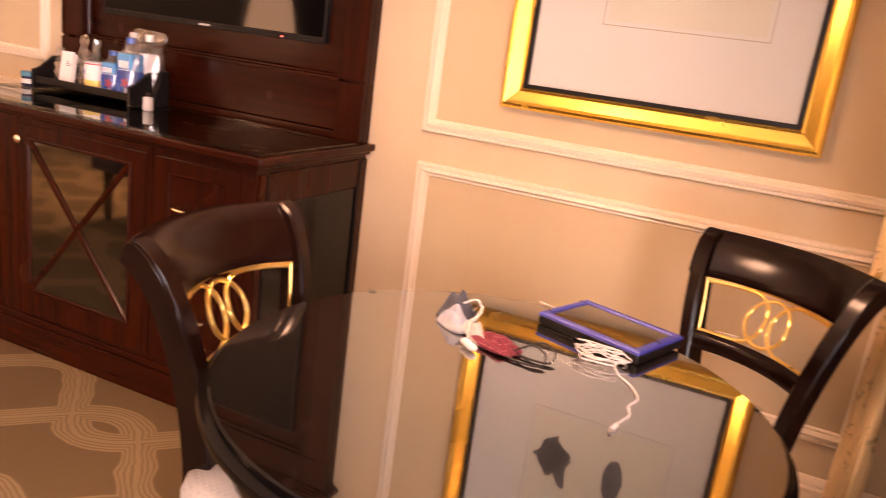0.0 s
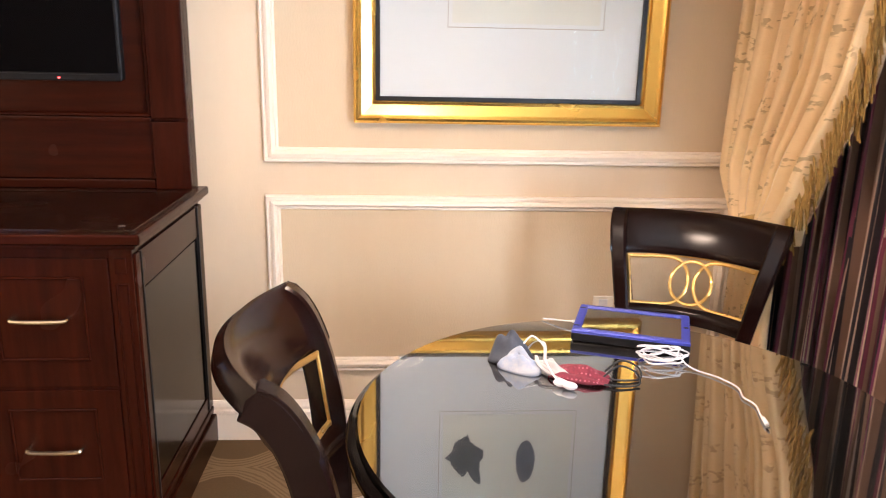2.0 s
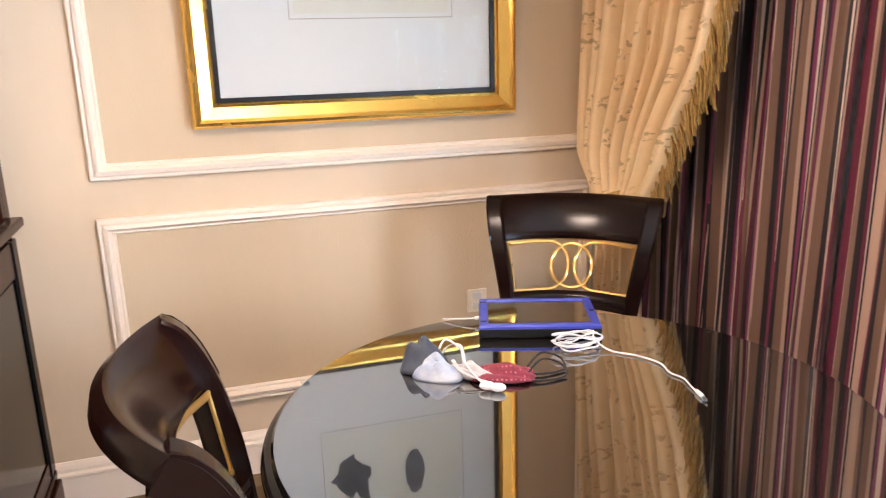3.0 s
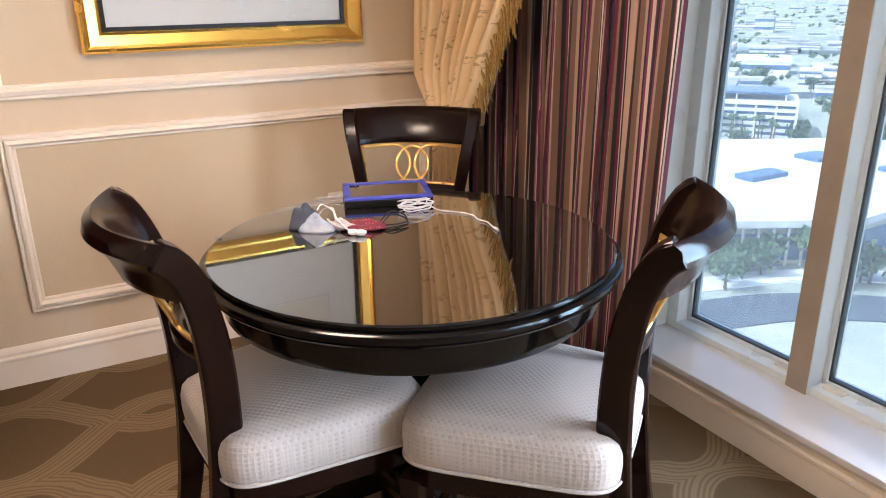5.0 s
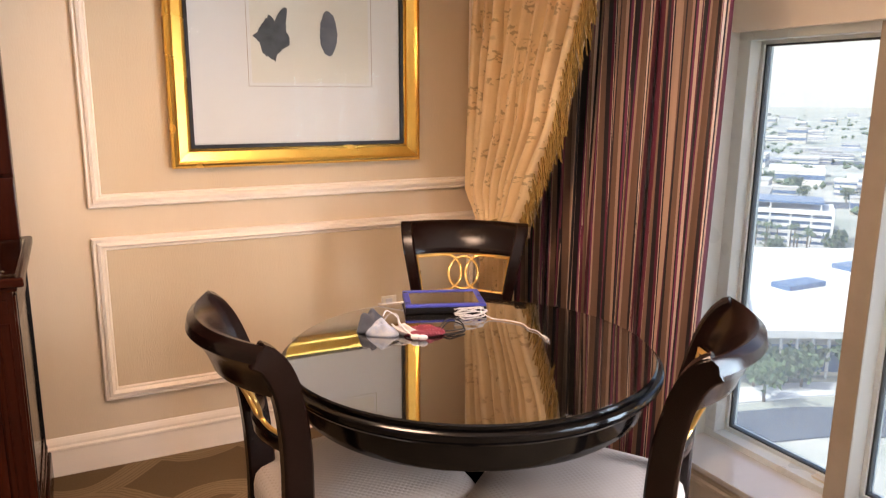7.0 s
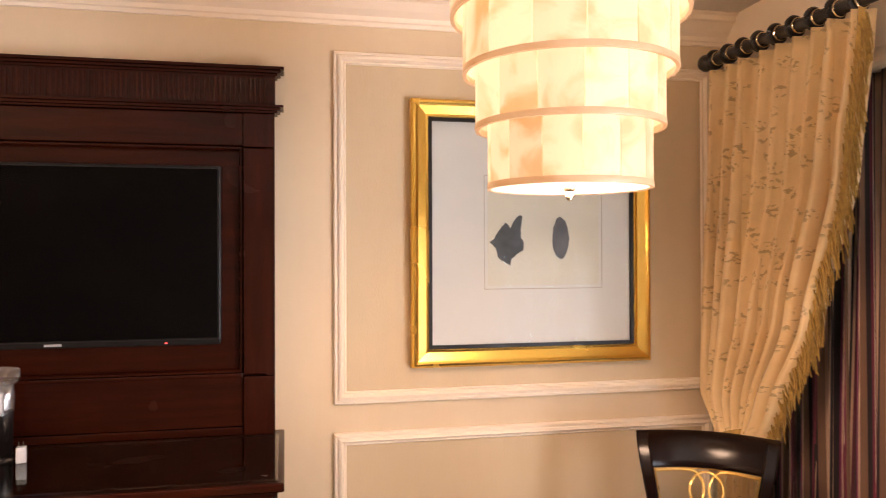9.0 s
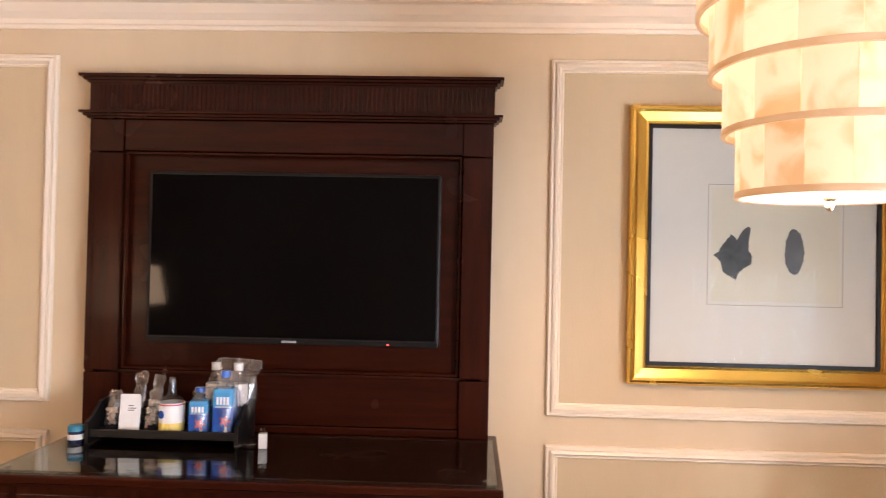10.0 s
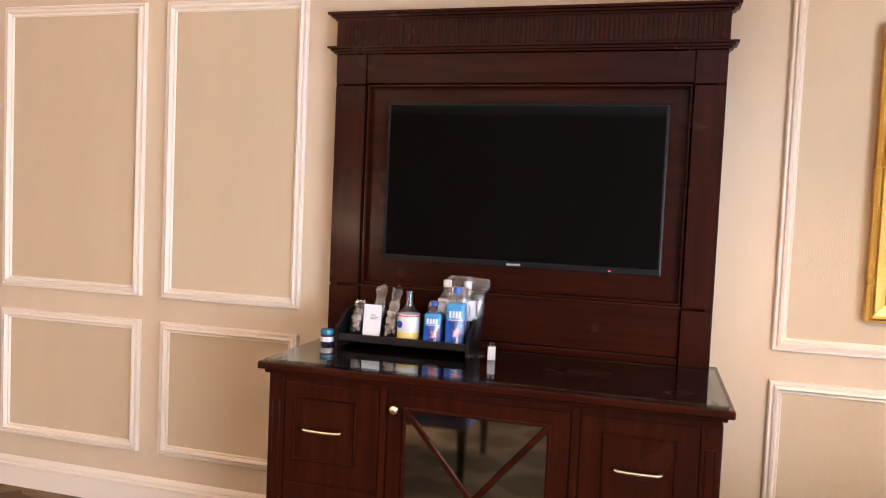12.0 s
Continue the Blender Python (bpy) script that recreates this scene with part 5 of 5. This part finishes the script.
m3 = mask("face_mask", "white cloth face mask folded into a narrow strip", -0.030, 1.634, 0.098, 0.034, 0.020, -52, MASKWHITE, 9, pleats=2)
strap("strap", [(-0.04, 0.006, 0.02), (-0.005, -0.022, 0.018), (0.03, -0.020, 0.010), (0.055, -0.006, 0.003)], 0.007, MASKWHITE, m3)
m4 = mask("face_mask", "maroon dotted cloth mask with black ear loops", 0.020, 1.612, 0.112, 0.066, 0.020, -22, MASKRED, 12, pleats=3)
for o in (0.016, -0.012):
    part("ear_loop", tube(smooth_path([(0.045, o + 0.012, 0.008), (0.070, o + 0.036, 0.024), (0.102, o + 0.036, 0.016), (0.110, o + 0.014, 0.004), (0.085, o - 0.004, 0.003), (0.05, o - 0.012, 0.004)], 7), 0.0019, 6), ELASTIC, m4, "black elastic loop", True)
ear = thing("earphones", "white wired earphones lying by the masks", "earphones", group="things on the table")
part("wire", tube(smooth_path([(-0.075, 1.668, TZ + 0.046), (-0.055, 1.690, TZ + 0.052), (-0.035, 1.668, TZ + 0.038), (-0.040, 1.630, TZ + 0.028), (-0.030, 1.592, TZ + 0.012), (-0.018, 1.570, TZ + 0.004)], 8), 0.0018, 6), WHITEP, ear, "", True)
for x, y in ((-0.008, 1.560), (-0.022, 1.572)):
    bm = bmesh.new()
    bmesh.ops.create_uvsphere(bm, u_segments=14, v_segments=10, radius=0.010, matrix=Matrix.LocRotScale((x, y, TZ + 0.008), Euler((0, 0, -0.4)), (1.4, 0.8, 0.75)))
    part("earbud", bm, WHITEP, ear, "glossy white earbud", True)

# Bench reflected in the mirrored door.
bench = thing("bench", "violet upholstered bench with black legs", "bench")
part("cushion", box(-3.3, -2.05, 0.05, 0.72, 0.30, 0.68, 0.04, seg=3), PURPLE, bench)
for x in (-3.2, -2.1):
    for y in (0.10, 0.66):
        part("leg", loft([[(x + a * w, y + b * w, z) for a, b in ((-1, -1), (1, -1), (1, 1), (-1, 1))] for z, w in ((0.31, 0.022), (0.0, 0.014))]), LACQUER, bench)


# ---- the city below ----
G = -60.0
GROUND = mat("sunlit desert ground and paving", (0.48, 0.44, 0.39), 0.9, color2=(0.17, 0.20, 0.16), scale=0.022, detail=9.0, coords="Object")
ASPHALT = mat("asphalt", (0.055, 0.065, 0.085), 0.9, color2=(0.08, 0.09, 0.11), scale=0.1)
ROOF = mat("white roof membrane", (0.70, 0.68, 0.66), 0.8, color2=(0.50, 0.48, 0.46), scale=0.06)
FARROOF = mat("mixed flat roofs", (0.58, 0.54, 0.50), 0.85, color2=(0.40, 0.38, 0.37), scale=0.05, rnd=0.4)
STUCCO = mat("pale stucco", (0.62, 0.56, 0.48), 0.9, color2=(0.55, 0.50, 0.44), scale=0.2, rnd=0.3)
SHADEWALL = mat("blue-grey glazing and deck shade", (0.045, 0.10, 0.20), 0.3, color2=(0.08, 0.15, 0.26), scale=0.3)
LEAF = mat("foliage", (0.075, 0.115, 0.05), 0.8, color2=(0.05, 0.085, 0.045), scale=0.8, rnd=0.3)
BARK = mat("bark", (0.14, 0.10, 0.07), 0.9, scale=3)
# Glowing backdrop sheets: distant haze and sky brightness are put into their emission.
HAZE = glow("glowing desert haze backdrop", (0.92, 0.95, 1.0), 0.34, (0.95, 0.95, 0.98), 0.002)
HILLS = glow("glowing hills with painted haze", (0.80, 0.86, 0.94), 0.31, (0.86, 0.88, 0.92), 0.004)


def skyline(radius, seed, low, high):
    rng = random.Random(seed)
    rows = []
    for i in range(121):
        a = radians(-60 + 150 * i / 120)
        h = low + (high - low) * (0.5 + 0.5 * noise.noise((i * 0.13, seed, 0.3))) + rng.uniform(-3, 3)
        c, s = math.cos(a), math.sin(a)
        rows.append([(r * c, r * s, z) for r, z in ((radius, G), (radius, G + h), (radius + 20, G + h), (radius + 20, G))])
    return loft(rows)


tagged(part("backdrop", skyline(4500, 3, 900, 905), HAZE), "glowing pale backdrop standing in for hazy desert sky", "sky", kind=S)
tagged(part("backdrop_hills", skyline(4250, 8, 60, 190), HILLS), "faint glowing horizon hills with haze in their colour", "hills", kind=S)
tagged(part("ground", box(-400, 4600, -3200, 3800, G - 1, G), GROUND), "sunlit city ground reaching the horizon", "ground", kind=S)


def strip(name, pts, width, z, material, label):
    bm = bmesh.new()
    pts = smooth_path([(x, y, z) for x, y in pts], 8)
    prev = None
    for i, p in enumerate(pts):
        d = (pts[min(i + 1, len(pts) - 1)] - pts[max(i - 1, 0)]).normalized()
        n = Vector((-d.y, d.x, 0)) * width / 2
        cur = [bm.verts.new(p + n), bm.verts.new(p - n), bm.verts.new(p - n - Vector((0, 0, 0.4))), bm.verts.new(p + n - Vector((0, 0, 0.4)))]
        if prev:
            for a in range(4):
                bm.faces.new((prev[a], prev[(a + 1) % 4], cur[(a + 1) % 4], cur[a]))
        prev = cur
    return tagged(part(name, bm, material), label, "road", kind=S)


strip("road_1", [(60, 120), (100, 96), (128, 86), (150, 66), (175, 20)], 13, G + 0.30, ASPHALT, "dark curving street below the tower")
strip("road_2", [(240, 420), (330, 330), (420, 240), (520, 60)], 26, G + 0.25, ASPHALT, "wide pale asphalt avenue")
strip("road_3", [(380, 620), (600, 480), (800, 300), (980, 40)], 40, G + 0.22, ASPHALT, "distant highway")
strip("pavement", [(70, 132), (108, 108), (140, 98), (165, 78), (190, 30)], 7, G + 0.36, ROOF, "pale pavement along the street")


def prism(poly, z0, z1):
    return loft([[(x, y, z) for x, y in poly] for z in (z0, z1)])


hall = thing("exhibition_hall", "low white-roofed hall with long dark glazing", "building")
ROOFP = [(131, 110), (158, 95), (226, 100), (250, 150), (200, 178)]
cen = Vector((193, 126))
inner = [tuple(cen + (Vector(p) - cen) * 0.95) for p in ROOFP]
part("wall", prism(inner, G, G + 9), STUCCO, hall)
part("glazing", prism([tuple(cen + (Vector(p) - cen) * 0.955) for p in ROOFP], G + 1.0, G + 7.2), SHADEWALL, hall, "blue-grey glazed wall")
part("roof", prism(ROOFP, G + 9.3, G + 11), ROOF, hall, "white membrane roof")
for k in range(9):
    w = Vector(ROOFP[0]).lerp(Vector(ROOFP[1]), (k + 0.5) / 9)
    part("column", lathe([(0.35, G), (0.35, G + 9.4)], 8, w.x + 0.6, w.y + 0.6), ROOF, hall)
for x, y, a, b in ((172, 133, 7, 3), (205, 140, 5, 4), (214, 118, 9, 3), (182, 112, 3, 2)):
    part("roof_light", box(x - a, x + a, y - b, y + b, G + 10.9, G + 12.3), SHADEWALL, hall, "roof light")

garage = thing("parking_garage", "white five-level parking garage", "building", pose(268, 224, G, 0, 0, 128))
# Solid core: its dark colour stands for the shade between the decks.
part("core", box(-23, 23, -13, 13, 0, 13), SHADEWALL, garage, "solid dark core coloured as shade inside the decks")
for k in range(6):
    part("deck_band", box(-24, 24, -14, 14, 0.2 + 2.7 * k, 1.5 + 2.7 * k), ROOF, garage, "white deck parapet")
for k in range(7):
    part("pier", box(-24 + 7.8 * k, -23.2 + 7.8 * k, 13.2, 14.2, 0, 14), ROOF, garage)
part("canopy", box(-20, 22, -10, 10, 17.6, 18.4), SHADEWALL, garage, "blue-grey roof canopy")
for x in (-19, 0, 21):
    for y in (-9, 9):
        part("post", box(x - 0.3, x + 0.3, y - 0.3, y + 0.3, 14, 17.7), ROOF, garage)

rng = random.Random(77)


def far_block(x, y, w, d, h, rot, lvl):
    b = thing("city_block", "pale low building with window bands, far below", "building", pose(x, y, G, 0, 0, rot), "far buildings")
    part("wall", box(-w / 2, w / 2, -d / 2, d / 2, 0, h), STUCCO, b)
    part("roof", box(-w / 2 - 0.4, w / 2 + 0.4, -d / 2 - 0.4, d / 2 + 0.4, h, h + 0.8), FARROOF, b)
    for k in range(lvl):
        z = h * (k + 0.4) / lvl
        part("window_band", box(-w / 2 - 0.15, w / 2 + 0.15, -d / 2 - 0.15, d / 2 + 0.15, z, z + h / lvl * 0.35), SHADEWALL, b, "dark window band")


for i in range(230):
    dist = 300 * (9.0 ** rng.random())
    ang = radians(rng.uniform(12, 62))
    x, y = dist * math.cos(ang), dist * math.sin(ang)
    if (150 < x < 300 and 80 < y < 260):
        continue
    s = 0.45 + dist / 2400
    far_block(x, y, rng.uniform(18, 60) * s, rng.uniform(12, 34) * s, rng.uniform(4, 10) * (1.0 if rng.random() < 0.88 else 2.2), rng.choice((35, 37, 40, 128, 127)), rng.choice((1, 2, 3)))


def tree(kind, seed):
    rng = random.Random(seed)
    t = thing("palm_tree" if kind else "street_tree", "green street tree far below the window" if not kind else "tall palm tree far below the window", "tree")
    h = 9.0 if kind else 4.0
    rows = [[(r * math.cos(a) + 0.15 * math.sin(z), r * math.sin(a), z) for a in [2 * math.pi * i / 7 for i in range(7)]] for z, r in ((0, 0.35), (h * 0.5, 0.25), (h, 0.16))]
    part("trunk", loft(rows), BARK, t)
    bm = bmesh.new()
    if kind:
        for i in range(22):
            a = 2 * math.pi * i / 22 + rng.uniform(-0.1, 0.1)
            el = rng.uniform(-0.5, 0.9)
            d = Vector((math.cos(a), math.sin(a), 0))
            n = Vector((-d.y, d.x, 0))
            p0 = Vector((0, 0, h))
            p1 = p0 + d * 1.3 + Vector((0, 0, 0.9 * el + 0.5))
            p2 = p0 + d * 2.5 + Vector((0, 0, 0.6 * el - 0.6))
            v = [bm.verts.new(q) for q in (p0, p1 + n * 0.35, p2, p1 - n * 0.35)]
            bm.faces.new(v)
    else:
        for i in range(5):
            a = 2 * math.pi * i / 5
            loft([[(0.1 * c + 0.2 * math.cos(a) * f, 0.1 * s + 0.2 * math.sin(a) * f, h * 0.7 + f) for c, s in ((1, 0), (-0.5, 0.87), (-0.5, -0.87))] for f in (0, 1.5, 3)], bm)
        for i in range(260):
            c = Vector((rng.gauss(0, 1.5), rng.gauss(0, 1.5), h + 1.6 + rng.gauss(0, 1.1)))
            r = rng.uniform(0.35, 0.75)
            q = Euler((rng.uniform(0, 6), rng.uniform(0, 6), rng.uniform(0, 6))).to_matrix()
            v = [bm.verts.new(c + q @ Vector(o) * r) for o in ((-1, -0.5, 0), (1, -0.5, 0.2), (0.6, 0.8, 0), (-0.7, 0.7, -0.2))]
            bm.faces.new(v)
    part("crown", bm, LEAF, t, "uneven leafy crown")
    return t


src = [tree(0, 1), tree(0, 2), tree(1, 3)]
spots = [(128, 104), (134, 107), (140, 103), (146, 99), (131, 110), (150, 94), (146, 90), (152, 84), (157, 80), (137, 99), (120, 98), (124, 112), (118, 118), (162, 74)]
for (x, y), s in zip(((126, 106), (150, 88), (252, 212)), src):
    s.matrix_world = pose(x, y, G, 0, 0, 20)
for k, (x, y) in enumerate(spots):
    copy_thing(src[k % 2], pose(x + rng.uniform(-3, 3), y + rng.uniform(-3, 3), G, 0, 0, rng.uniform(0, 360)) @ Matrix.Scale(rng.uniform(0.8, 1.3), 4))
for k in range(14):
    copy_thing(src[2], pose(240 + rng.uniform(-8, 26), 205 + rng.uniform(-18, 14), G, 0, 0, rng.uniform(0, 360)))
for k in range(46):
    dist, ang = rng.uniform(230, 640), radians(rng.uniform(18, 55))
    x, y = dist * math.cos(ang), dist * math.sin(ang)
    if 125 < x < 255 and 90 < y < 182:
        continue
    copy_thing(src[k % 2], pose(x, y, G, 0, 0, rng.uniform(0, 360)) @ Matrix.Scale(rng.uniform(1.0, 1.7), 4))

# Parking lots and scattered greenery out to the horizon.
LOT = mat("pale blue-grey parking lot", (0.20, 0.22, 0.25), 0.9, color2=(0.28, 0.29, 0.31), scale=0.05, rnd=0.25)
for k in range(34):
    dist, ang = 260 * (7.0 ** rng.random()), radians(rng.uniform(14, 60))
    x, y = dist * math.cos(ang), dist * math.sin(ang)
    if 120 < x < 310 and 80 < y < 270:
        continue
    w, d = rng.uniform(25, 70) * (0.6 + dist / 1200), rng.uniform(16, 34) * (0.6 + dist / 1200)
    lot = part("parking_lot", box(-w / 2, w / 2, -d / 2, d / 2, 0.0, 0.12), LOT)
    lot.matrix_world = pose(x, y, G + 0.02 + 0.004 * k, 0, 0, rng.choice((36, 38, 127)))
    tagged(lot, "pale blue-grey parking lot far below", "parking lot", "far parking lots", S)
bm = bmesh.new()
for k in range(3200):
    dist, ang = 230 * (11.0 ** rng.random()), radians(rng.uniform(10, 64))
    x, y = dist * math.cos(ang), dist * math.sin(ang)
    if 120 < x < 255 and 85 < y < 185 or noise.noise((x * 0.011, y * 0.011, 4.2)) < -0.05:
        continue
    r, h = rng.uniform(1.5, 3.6) * (0.8 + dist / 1500), rng.uniform(2.5, 6.0)
    ring = [bm.verts.new((x + r * rng.uniform(0.6, 1.1) * math.cos(t), y + r * rng.uniform(0.6, 1.1) * math.sin(t), G + h * rng.uniform(0.35, 0.6))) for t in (0, 1.26, 2.51, 3.77, 5.03)]
    top, low = bm.verts.new((x, y, G + h)), bm.verts.new((x, y, G + 0.1))
    for i in range(5):
        bm.faces.new((ring[i], ring[(i + 1) % 5], top))
        bm.faces.new((ring[(i + 1) % 5], ring[i], low))
tagged(part("far_greenery", bm, LEAF), "scattered green shrubs and trees across the far city", "trees", kind="stuff")
